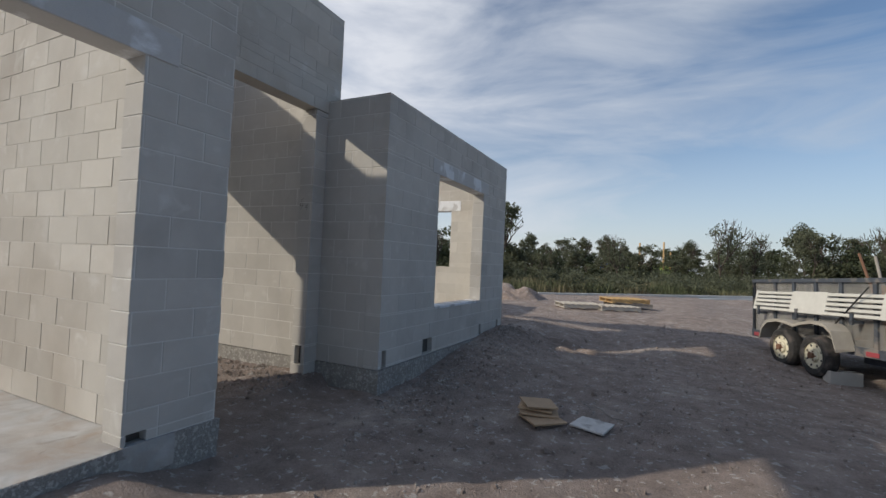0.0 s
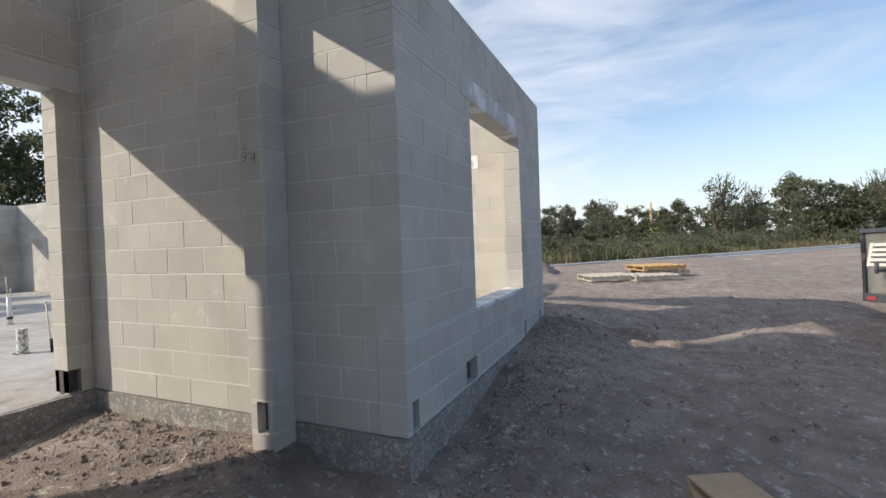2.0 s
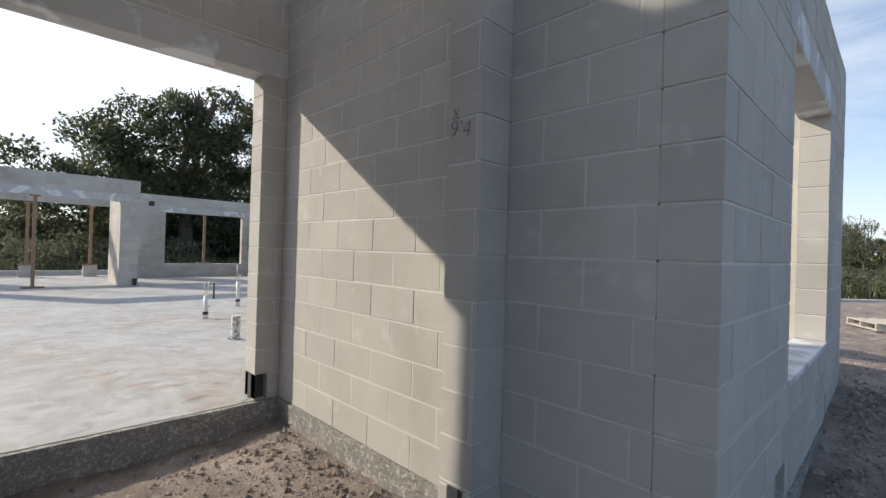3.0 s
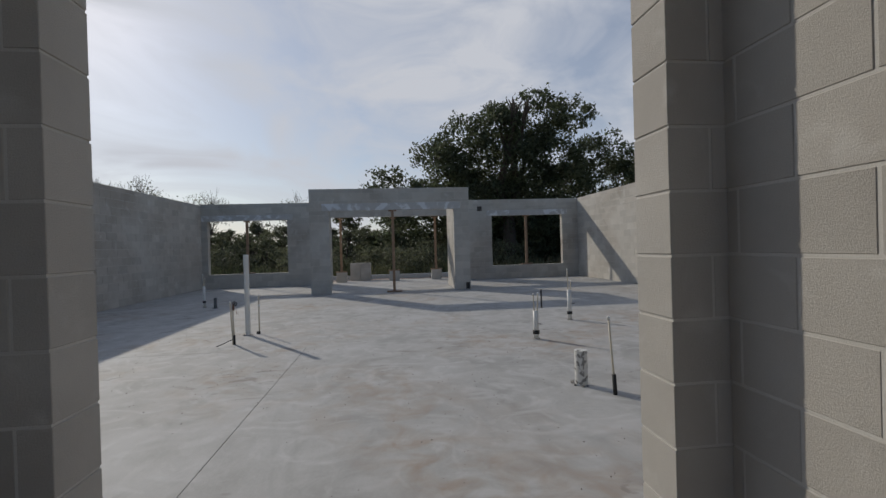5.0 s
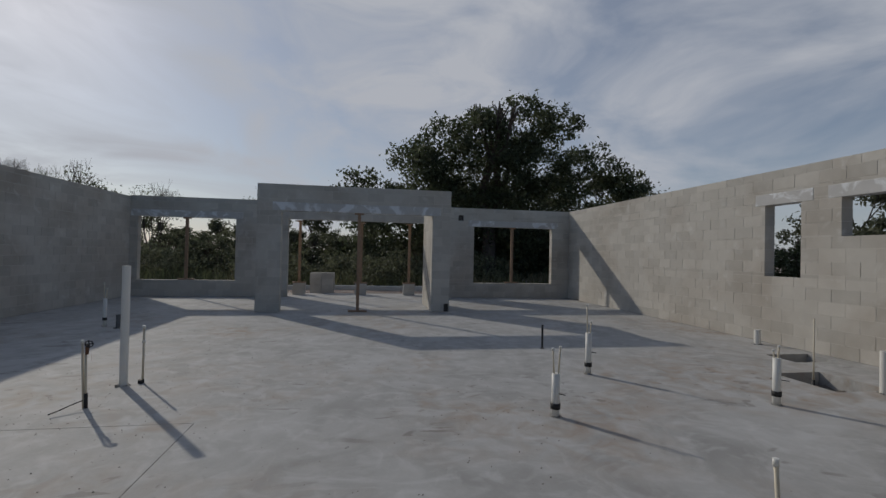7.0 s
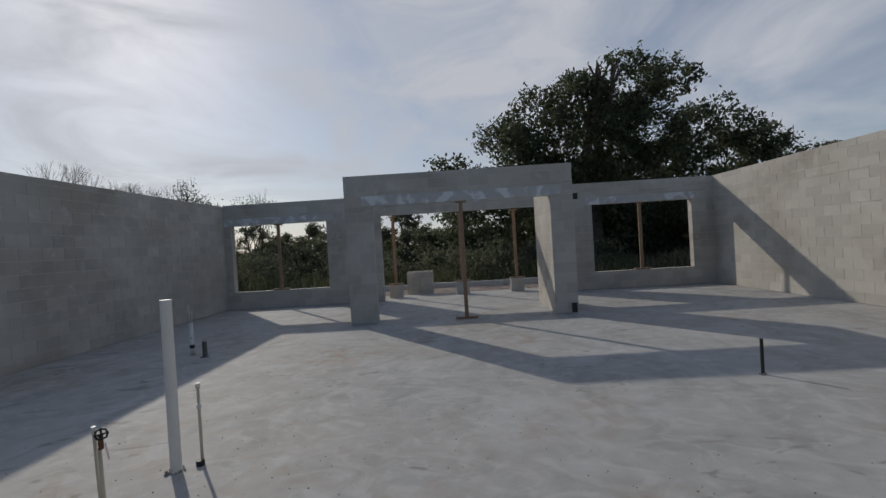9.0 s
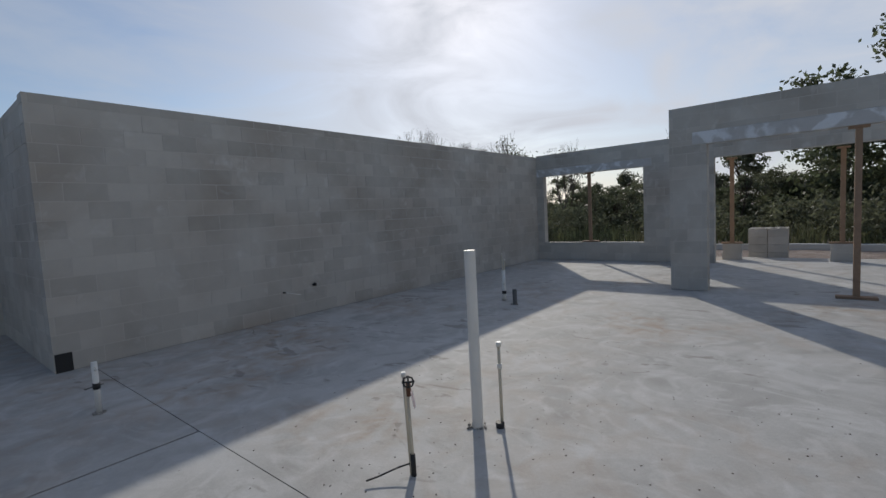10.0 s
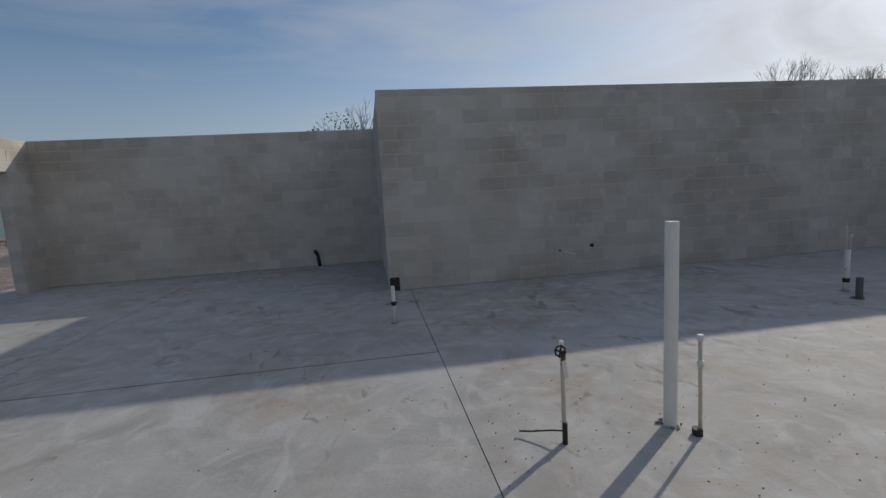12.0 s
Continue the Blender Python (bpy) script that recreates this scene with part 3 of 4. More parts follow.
box(bm, -9.87, -9.72, -3.427, -3.418, F, 0.46)
solid("junction_hole", bm, BLACK, "black square panel painting the shade of a clean-out hole", "clean-out", "structure")

# ---- timber shores ----
def shore(x, y, z0, z1, w=0.089, d=0.05, foot=True, label="timber shore propping the lintel"):
    ob = thing("timber_shore", label, "prop", (x, y, z0), 0, "timber shores")
    bm = bmesh.new()
    box(bm, -d / 2, d / 2, -w / 2, w / 2, 0.038, z1 - z0 - 0.04)
    part("post", bm, TIMBER, ob, bevel=0.004)
    bm = bmesh.new()
    box(bm, -0.05, 0.05, -0.11, 0.11, z1 - z0 - 0.04, z1 - z0)
    part("head_plate", bm, TIMBER, ob, bevel=0.004)
    if foot:
        bm = bmesh.new()
        box(bm, -0.06, 0.06, -0.22, 0.22, 0.0, 0.038)
        part("foot_plate", bm, TIMBER, ob, bevel=0.004)
    return ob


shore(-17.08, 3.28, F, 2.62, 0.075, 0.075, label="timber shore under the patio lintel on a foot board")
shore(-20.86, -1.90, 0.75, 2.64, label="timber shore standing in a window hole")
shore(-20.86, 8.36, 0.75, 2.64, label="timber shore standing in a window hole")


def concrete_block(x, y, z, turn=0.0, label="loose hollow concrete block", group="", parent=None, up=False):
    """A two-cell block, 0.39 x 0.19 x 0.19."""
    bm = bmesh.new()
    for x0, x1 in ((-0.195, -0.165), (-0.0125, 0.0125), (0.165, 0.195)):
        box(bm, x0, x1, -0.065, 0.065, 0, 0.19)
    box(bm, -0.195, 0.195, -0.095, -0.065, 0, 0.19)
    box(bm, -0.195, 0.195, 0.065, 0.095, 0, 0.19)
    m = pose(x, y, z, 0, 0, turn) @ (pose(0, -0.095, 0.095, 90, 0, 0) @ pose(0, 0, -0.095) if up else Matrix())
    me = mesh_of("concrete_block", bm, BLOCK_PIECE)
    ob = new("concrete_block" if parent is None else "block", me)
    if parent is None:
        ob.matrix_world = m
        tagged(ob, label, "block", group)
    else:
        ob.parent = parent
        ob.matrix_basis = m
    return ob


for y in (1.30, 3.30, 4.93):
    for k in (0, 1):
        concrete_block(-21.6, y + (0.01 if k else 0), F + 0.192 * k - 0.002, 90, "concrete block under a patio shore", "blocks under shores")
    shore(-21.6, y, F + 0.382, 2.70, label="timber shore on stacked blocks at the patio edge")
# stacked cube of blocks behind the patio
cube = thing("block_stack", "stacked cube of new grey concrete blocks on dirt", "block stack", (-22.75, 1.95, 0.10), 90)
base = concrete_block(0, 0, 0, 0, parent=cube)
blk_me = base.data
bpy.data.objects.remove(base)
for k in range(4):
    for i in range(2):
        for j in range(4):
            ob = new("block", blk_me)
            ob.parent = cube
            ob.matrix_basis = pose(-0.2 + 0.4 * i, -0.3 + 0.2 * j + 0.004 * ((k * 7 + j * 3) % 3), 0.06 + 0.195 * k, 0, 0, 0) @ pose(0, 0, 0, 0, 0, 0)
for y in (-0.3, 0.0, 0.3):
    bm = bmesh.new()
    box(bm, -0.42, 0.42, y - 0.04, y + 0.04, -0.05, 0.058)
    part("bearer", bm, OLD_WOOD, cube)

# ---- bits on the dirt ----
def boards(name, label, x, y, turn, sheets, material):
    ob = thing(name, label, "board", (x, y, ground_z(x, y)), turn)
    for w, d, dx, dy, a, z, tilt in sheets:
        bm = bmesh.new()
        box(bm, -w / 2, w / 2, -d / 2, d / 2, 0, 0.018)
        for v in bm.verts:
            v.co += noise.noise_vector(v.co * 7 + Vector((dx * 50, a, 0))) * 0.02
        q = part("sheet", bm, material, ob, bevel=0.003)
        q.matrix_basis = pose(dx, dy, z, tilt, tilt * 0.5, a)
    return ob


boards("plywood_offcut", "pile of weathered orange plywood offcuts on dirt", -0.44, 4.54, 20,
       [(0.34, 0.30, 0.02, -0.10, 25, 0.02, 2), (0.36, 0.26, 0, 0.02, 0, 0.05, 3), (0.32, 0.24, -0.02, 0.06, -14, 0.085, 4), (0.30, 0.26, 0.0, 0.05, 12, 0.12, 5)], PLY)
WHITE_BOARD = mat("white_board", (0.55, 0.53, 0.50), 0.8, vary=0.2, scale=12, fine=60, stain=(0.25, 0.22, 0.2), stain_at=(0.5, 0.7), stain_scale=8)
boards("board_scrap", "dirty white square board lying on dirt", 0.05, 4.55, -14, [(0.30, 0.27, 0, 0, 0, 0.025, 3)], WHITE_BOARD)
concrete_block(2.94, 8.60, ground_z(2.94, 8.6) - 0.01, 12, "single concrete block lying on dirt by the trailer")
boards("form_board", "orange timber board at the garage slab edge", -2.0, -1.55, 15, [(1.2, 0.12, 0, 0, 0, 0.12, 2), (1.1, 0.10, 0, 0.02, 4, 0.16, 2)], PLY)
# wire in the dirt
bm = bmesh.new()
pts = [Vector((0.35 - 0.55 * i / 11, 4.75 + 0.5 * (i / 11) + 0.04 * math.sin(i * 1.3), 0)) for i in range(12)]
for p in pts:
    p.z = ground_z(p.x, p.y) + 0.015
for a, b in zip(pts, pts[1:]):
    tube(bm, a, b, 0.004, sides=5)
solid("wire_scrap", bm, OLD_WOOD, "bent pale wire lying on dirt", "wire")


def pallet(name, label, x, y, z, turn, material, tilt=0.0):
    ob = thing(name, label, "pallet", (x, y, z), turn)
    ob.matrix_world = pose(x, y, z, tilt, 0, turn)
    for i in range(7):
        bm = bmesh.new()
        box(bm, -0.6 + i * 0.185, -0.6 + i * 0.185 + 0.10, -0.5, 0.5, 0.115, 0.135)
        part("deck_slat", bm, material, ob)
    for y2 in (-0.48, 0.0, 0.44):
        bm = bmesh.new()
        box(bm, -0.6, 0.61, y2, y2 + 0.04, 0.022, 0.114)
        part("stringer", bm, material, ob)
    for i in (0, 3, 6):
        bm = bmesh.new()
        box(bm, -0.6 + i * 0.185, -0.6 + i * 0.185 + 0.10, -0.5, 0.5, 0.0, 0.021)
        part("base_slat", bm, material, ob)
    return ob


YELLOW_WOOD = mat("new_pallet_wood", (0.50, 0.33, 0.15), 0.85, vary=0.2, scale=8, fine=50)
PALE_WOOD = mat("pale_pallet_wood", (0.48, 0.44, 0.38), 0.9, vary=0.2, scale=8, fine=50)
pallet("pallet", "pale grey wooden pallet lying on dirt", -1.75, 14.6, ground_z(-1.75, 14.6), 28, PALE_WOOD)
pallet("pallet", "pale grey wooden pallet lying on dirt", -0.75, 14.9, ground_z(-0.75, 14.9) + 0.01, 31, PALE_WOOD)
pallet("pallet", "yellowish wooden pallet on top of another", -0.45, 15.9, ground_z(-0.4, 15.9) + 0.02, 24, OLD_WOOD)
pallet("pallet", "yellowish wooden pallet on top of another", -0.55, 15.85, ground_z(-0.4, 15.9) + 0.16, 30, YELLOW_WOOD)

# ---- kerb of the unbuilt road ----
KERB = mat("kerb_concrete", (0.55, 0.54, 0.51), 0.9, vary=0.12, scale=2)
kerb = thing("kerb", "long pale concrete kerb across the field", "kerb", kind="structure")
a, b = Vector((-9.6, 14.3, 0)), Vector((16, 44.3, 0))
n = 20
for i in range(n):
    p, q = a.lerp(b, i / n), a.lerp(b, (i + 0.997) / n)
    ang = math.degrees(math.atan2(q.y - p.y, q.x - p.x))
    bm = bmesh.new()
    L = (q - p).length
    box(bm, 0, L, -0.08, 0.08, -0.3, 0.13)
    box(bm, 0, L, -0.40, -0.08, -0.3, -0.02)
    ob = part("kerb_stone", bm, KERB, kerb, bevel=0.02)
    ob.matrix_basis = pose(p.x, p.y, 0.22, 0, 0, ang)
kerb2 = thing("rear_kerb", "low pale concrete kerb behind the house", "kerb", kind="structure")
for i in range(14):
    bm = bmesh.new()
    box(bm, -0.09, 0.09, 0, 2.985, -0.3, 0.1)
    ob = part("kerb_stone", bm, KERB, kerb2, bevel=0.02)
    ob.matrix_basis = pose(-26.2 - 0.02 * i, -16 + 3 * i, 0.14, 0, 0, -6)

# ---- trailer ----
FRAME = mat("trailer_paint", (0.06, 0.07, 0.085), 0.55, vary=0.3, scale=9, fine=70, stain=(0.20, 0.18, 0.16), stain_at=(0.55, 0.68), stain_scale=5)
MESH = mat("expanded_metal", (0.40, 0.385, 0.355), 0.7, metal=0.4, vary=0.25, scale=6)
TYRE = mat("tyre_rubber", (0.03, 0.029, 0.028), 0.9, vary=0.25, scale=10, stain=(0.12, 0.10, 0.09), stain_at=(0.5, 0.75), stain_scale=6)
RIM = mat("cream_rim", (0.70, 0.65, 0.50), 0.6, vary=0.15, scale=15, stain=(0.25, 0.2, 0.14), stain_at=(0.55, 0.75), stain_scale=12)
FENDER = mat("dusty_fender", (0.36, 0.33, 0.28), 0.7, vary=0.2, scale=6)
GREY_PLANK = mat("aluminium_plank", (0.56, 0.55, 0.50), 0.6, vary=0.12, scale=8)
RED = mat("red_reflector", (0.33, 0.06, 0.07), 0.4, vary=0.1, bump=0)
AMBER = mat("amber_lamp", (0.65, 0.18, 0.03), 0.4, vary=0.1, bump=0)
WHITE = mat("white_paint", (0.75, 0.75, 0.74), 0.6, vary=0.08)
trailer = new("trailer")
TL = math.degrees(math.atan2(-0.932, 0.363))
trailer.matrix_world = pose(2.19, 10.59, 0.36, 0, -2.2, TL)
tagged(trailer, "dark steel utility trailer with mesh sides on twin axles", "trailer")


def lattice(u0, u1, z0, z1, m):
    """Expanded metal: two families of slanting strips clipped to a rectangle."""
    bm = bmesh.new()
    h, step, k = z1 - z0, 0.034, 1.5
    run = h / 1.0 * k * 0.5
    for sgn in (1, -1):
        u = u0 - run
        while u < u1 + run:
            p, q = (u, z0), (u + sgn * run, z1)
            t0, t1 = 0.0, 1.0
            d = q[0] - p[0]
            ta, tb = (u0 - p[0]) / d, (u1 - p[0]) / d
            t0, t1 = max(t0, min(ta, tb)), min(t1, max(ta, tb))
            if t1 - t0 > 0.01:
                a = m @ Vector((p[0] + d * t0, 0, z0 + h * t0))
                b = m @ Vector((p[0] + d * t1, 0, z0 + h * t1))
                tube(bm, a, b, 0.0042, sides=3, caps=False)
            u += step
    return bm


def side(m, length, posts, height=1.04, low=0.0):
    for u in posts:
        bm = bmesh.new()
        box(bm, u - 0.03, u + 0.03, -0.03, 0.03, low, height, m)
        part("post", bm, FRAME, trailer)
    for z0, z1 in ((low - 0.02, low + 0.10), (height - 0.05, height + 0.01)):
        bm = bmesh.new()
        box(bm, -0.03, length + 0.03, -0.04, 0.035, z0, z1, m)
        part("rail", bm, FRAME, trailer)
    for a, b in zip(posts, posts[1:]):
        part("mesh_panel", lattice(a, b, low + 0.1, height - 0.05, m), MESH, trailer, "diamond mesh panel clogged with dust")


P = [0, 0.62, 1.10, 1.60, 2.10, 2.68, 3.25, 4.0]
side(Matrix(), 4.0, P)
nose = pose(4.0, 0, 0, 0, 0, 28)
side(nose, 1.9, [0, 0.5, 1.2, 1.9])
back = pose(0, 1.9, 0)
side(back, 4.0, [0, 1.0, 2.0, 3.0, 4.0])
side(pose(0, 0, 0, 0, 0, 90), 1.9, [0, 0.95, 1.9])
bm = bmesh.new()
box(bm, 0, 4.6, 0.05, 1.85, 0.0, 0.05)
part("deck", bm, OLD_WOOD, trailer)
for u in (1.13, 1.86):
    for v in (-0.16, 2.06):
        wb = bmesh.new()
        prof = [(0.19, -0.09), (0.26, -0.105), (0.295, -0.08), (0.31, -0.03), (0.31, 0.03), (0.295, 0.08), (0.26, 0.105), (0.19, 0.09)]
        ringv = []
        for i in range(28):
            an = 2 * math.pi * i / 28
            ringv.append([wb.verts.new((r * math.cos(an), w, r * math.sin(an))) for r, w in prof])
        for i in range(28):
            for j in range(len(prof) - 1):
                wb.faces.new((ringv[i][j], ringv[i][j + 1], ringv[(i + 1) % 28][j + 1], ringv[(i + 1) % 28][j]))
        w = part("wheel", wb, TYRE, trailer, "dusty black trailer tyre")
        zc = -0.36 + 0.31 - 0.04 * u + 0.01
        w.matrix_basis = pose(u, v, zc)
        s = -1 if v < 0 else 1
        rb = bmesh.new()
        tube(rb, (0, s * 0.06, 0), (0, s * 0.07, 0), 0.195, sides=28)
        tube(rb, (0, s * 0.05, 0), (0, s * 0.095, 0), 0.205, 0.195, sides=28, caps=False)
        tube(rb, (0, s * 0.07, 0), (0, s * 0.10, 0), 0.10, 0.085, sides=20)
        rim = part("rim", rb, RIM, w, "cream painted steel rim")
        hb = bmesh.new()
        tube(hb, (0, s * 0.10, 0), (0, s * 0.14, 0), 0.045, sides=14)
        for i in range(5):
            an = 2 * math.pi * i / 5
            tube(hb, (0.068 * math.cos(an), s * 0.09, 0.068 * math.sin(an)), (0.068 * math.cos(an), s * 0.115, 0.068 * math.sin(an)), 0.011, sides=6)
        # the rim is closed; black discs paint the shade of its slots
        for i in range(8):
            an = 2 * math.pi * (i + 0.5) / 8
            sb = bmesh.new()
            tube(sb, (0.155 * math.cos(an), s * 0.071, 0.155 * math.sin(an)), (0.155 * math.cos(an), s * 0.074, 0.155 * math.sin(an)), 0.018, sides=10)
            part("slot", sb, BLACK, w, "black disc painting the shade of a rim slot")
        part("hub", hb, RUST, w, "rusty hub with wheel nuts")
for v0, v1 in ((-0.30, -0.03), (1.93, 2.2)):
    fb = bmesh.new()
    pro = [(0.48, 0.12), (0.56, 0.30), (0.70, 0.40), (0.95, 0.43), (1.20, 0.40), (1.365, 0.36), (1.53, 0.40), (1.78, 0.43), (2.03, 0.40), (2.17, 0.30), (2.26, 0.05)]
    pro = [(0.17 + 0.97 * u, z - 0.10) for u, z in pro]
    rows = [[fb.verts.new((u, v, z + 0.04 * u)) for v in (v0, v1)] + [fb.verts.new((u, v1, z + 0.04 * u - 0.012)), fb.verts.new((u, v0, z + 0.04 * u - 0.045))] for u, z in pro]
    for a, b in zip(rows, rows[1:]):
        for i in range(4):
            fb.faces.new((a[i], a[(i + 1) % 4], b[(i + 1) % 4], b[i]))
    fb.faces.new(rows[0][::-1])
    fb.faces.new(rows[-1])
    part("fender", fb, FENDER, trailer, "dusty sheet steel double fender")
# skirt, lamps
for u0, u1, m, lab in ((2.55, 2.75, RED, "red reflector strip"), (3.45, 3.62, RED, "red reflector strip"), (3.62, 3.85, WHITE, "white reflector strip"), (0.05, 0.2, RED, "red reflector strip")):
    bm = bmesh.new()
    box(bm, u0, u1, -0.052, -0.042, 0.0, 0.06)
    part("reflector", bm, m, trailer, lab)
bm = bmesh.new()
box(bm, 3.62, 3.70, -0.06, -0.02, -0.075, -0.02)
part("side_lamp", bm, AMBER, trailer, "amber side lamp")
bm = bmesh.new()
box(bm, 2.2, 5.6, 0.2, 0.3, -0.14, -0.022)
part("chassis", bm, FRAME, trailer)
bm = bmesh.new()
box(bm, 3.5, 3.95, -0.05, 0.1, -0.1, -0.05)
part("step", bm, STEEL, trailer)
# scaffold planks hung on the side
plank = thing("scaffold_plank", "pale ribbed scaffold planks strapped along the trailer", "plank")
plank.matrix_world = trailer.matrix_world @ pose(0.18, -0.12, 0.50, -12, 0, 0)
for i in range(5):
    bm = bmesh.new()
    box(bm, 0.0, 2.75 + 0.02 * i, -0.02, 0.02, i * 0.072, i * 0.072 + 0.045)
    part("rib", bm, GREY_PLANK, plank, bevel=0.004)
for u0, u1 in ((0.0, 0.05), (0.98, 1.75), (2.70, 2.80)):
    bm = bmesh.new()
    box(bm, u0, u1, -0.026, 0.026, -0.005, 0.345)
    part("deck_plate", bm, GREY_PLANK, plank, bevel=0.004)
for u in (0.35, 1.35, 2.45):
    bm = bmesh.new()
    box(bm, u - 0.025, u + 0.025, -0.16, 0.0, 0.42, 0.46)
    box(bm, u - 0.025, u + 0.025, -0.16, -0.135, 0.40, 0.56)
    part("bracket", bm, FRAME, trailer)
bm = bmesh.new()
tube(bm, (2.0, -0.10, 0.30), (2.75, -0.16, 0.92), 0.01, sides=6)
part("strap", bm, BLACK, trailer, "black rubber strap")
# load of posts and boards in the trailer
rl = random.Random(11)
for i in range(14):
    ob = thing("timber_stake", "weathered pale timber stake standing in the trailer", "stake", group="stakes in the trailer")
    u = 3.05 + 0.07 * i
    lean = rl.uniform(-6, 10)
    tall = rl.uniform(1.0, 1.09) if i < 11 else 1.85 + 0.06 * (i - 11)
    if i >= 11:
        u, lean = 3.78 + 0.13 * (i - 11), 14
    ob.matrix_world = trailer.matrix_world @ pose(u, 0.25 + rl.uniform(0, 0.06), 0.05, 0, lean, rl.uniform(-10, 10))
    bm = bmesh.new()
    box(bm, -0.045, 0.045, -0.02, 0.02, 0, tall)
    part("stake", bm, PALE_WOOD, ob, bevel=0.008)
for i, (u, h, ln, m) in enumerate(((2.45, 1.75, -22, RUST), (2.5, 1.6, -14, OLD_WOOD), (2.58, 1.55, 3, PALE_WOOD), (2.66, 1.62, 6, PALE_WOOD), (2.72, 1.5, -4, BLACK), (2.78, 1.52, 5, BLACK), (3.1, 1.65, 24, PALE_WOOD))):
    ob = thing("tool_handle", "long tool handle sticking out of the trailer", "tool", group="tools in the trailer")
    ob.matrix_world = trailer.matrix_world @ pose(u, 0.4, 0.05, 0, ln, 0)
    bm = bmesh.new()
    tube(bm, (0, 0, 0), (0, 0, h * 0.86), 0.022, 0.018, sides=8)
    part("shaft", bm, m, ob)
ob = thing("scaffold", "rusty scaffold frame lying over the trailer load", "scaffold")
ob.matrix_world = trailer.matrix_world @ pose(4.05, 0.6, 1.15, 0, -4, 10)
for p, q in (((0, 0, 0.62), (2.6, 0, 0.55)), ((0, 0, 0.1), (2.6, 0, 0.05)), ((1.0, 0, 0.6), (0.8, 0, 0.08)), ((1.2, 0, 0.6), (1.0, 0, 0.08)), ((1.4, 0, 0.6), (1.15, 0, 0.08)), ((0.1, 0.1, -0.5), (0.1, 0.1, 0.65)), ((2.4, 0, -0.9), (2.4, 0, 0.6))):
    rod(ob, p, q, 0.03, RUST if p[0] != 1.4 else YELLOW_WOOD, "bar")
for i in range(9):
    ob = thing("board_load", "dusty boards and scraps lying in the trailer bed", "board", group="load in the trailer")
    ob.matrix_world = trailer.matrix_world @ pose(0.3 + 0.42 * i, 0.9 + rl.uniform(-0.3, 0.3), 0.055, 0, 0, rl.uniform(-20, 20))
    wood = rl.choice((OLD_WOOD, PALE_WOOD, TIMBER))
    for k in range(3 + i // 2):
        bm = bmesh.new()
        box(bm, -0.5, 0.5, -0.3, 0.3, k * 0.10, k * 0.10 + 0.09, pose(rl.uniform(-0.06, 0.06), rl.uniform(-0.06, 0.06), 0, 0, 0, rl.uniform(-8, 8)))
        part("board", bm, wood, ob)
ob = thing("traffic_cone", "orange tube leaning inside the trailer mesh", "cone")
ob.matrix_world = trailer.matrix_world @ pose(2.75, 0.15, 0.22, 0, -14, 0)
bm = bmesh.new()
tube(bm, (0, 0, 0), (0, 0, 0.75), 0.07, 0.04, sides=14)
part("tube", bm, mat("orange_plastic", (0.55, 0.16, 0.03), 0.6), ob)

# ---- trees ----
def leaf_mesh(name, lobes, count, size, material, seed, hollow=0.35, loose=0.2):
    """A crown of many small leaves in clumps inside the lobes (x, y, z, r)."""
    rng = np.random.default_rng(seed)
    w = np.array([r ** 2 for *_, r in lobes])
    pts = []
    clumps = max(30, count // 55)
    pick = rng.choice(len(lobes), clumps, p=w / w.sum())
    for i in pick:
        x, y, z, r = lobes[i]
        d = rng.normal(size=3)
        d /= np.linalg.norm(d)
        c = np.array((x, y, z)) + d * r * (hollow + (1 - hollow) * rng.random() ** 0.6) * np.array((1, 1, 0.85))
        m = count // clumps
        pts.append(c + rng.normal(size=(m, 3)) * r * np.array((loose, loose, loose * 0.65)))
    pts = np.concatenate(pts)
    n = len(pts)
    a = rng.normal(size=(n, 3))
    a /= np.linalg.norm(a, axis=1)[:, None]
    b = np.cross(a, rng.normal(size=(n, 3)))
    b /= np.linalg.norm(b, axis=1)[:, None]
    s = size * rng.uniform(0.6, 1.3, (n, 1))
    quad = np.stack((pts - a * s, pts + b * s * 0.45, pts + a * s, pts - b * s * 0.45), 1).reshape(-1, 3)
    me = bpy.data.meshes.new(name)
    me.from_pydata(quad.tolist(), [], np.arange(4 * n).reshape(-1, 4).tolist())
    me.materials.append(material)
    return me


def limbs(bm, p, d, length, r, depth, rng, spread=0.6, up=0.25):
    q = p + d * length
    tube(bm, p, q, r, r * 0.72, sides=7 if r > 0.05 else 5, caps=False)
    if depth == 0:
        return
    for i in range(rng.choice((2, 3))):
        e = (d + Vector((rng.uniform(-1, 1), rng.uniform(-1, 1), rng.uniform(-0.5, 0.8))) * spread + Vector((0, 0, up))).normalized()
        limbs(bm, q, e, length * rng.uniform(0.62, 0.85), r * 0.62, depth - 1, rng, spread, up)


def tree(name, label, x, y, lobes, height, leaves, size, material, seed, r=0.25, depth=3, z=0.0, loose=0.2):
    rng = random.Random(seed)
    ob = thing(name, label, "tree", (x, y, z))
    bm = bmesh.new()
    limbs(bm, Vector((0, 0, -0.2)), Vector((0, 0, 1)), height * 0.32, r, depth, rng)
    part("trunk", bm, BARK, ob)
    if leaves:
        cr = new("crown", leaf_mesh("crown", lobes, leaves, size, material, seed, loose=loose))
        cr.parent = ob
    return ob


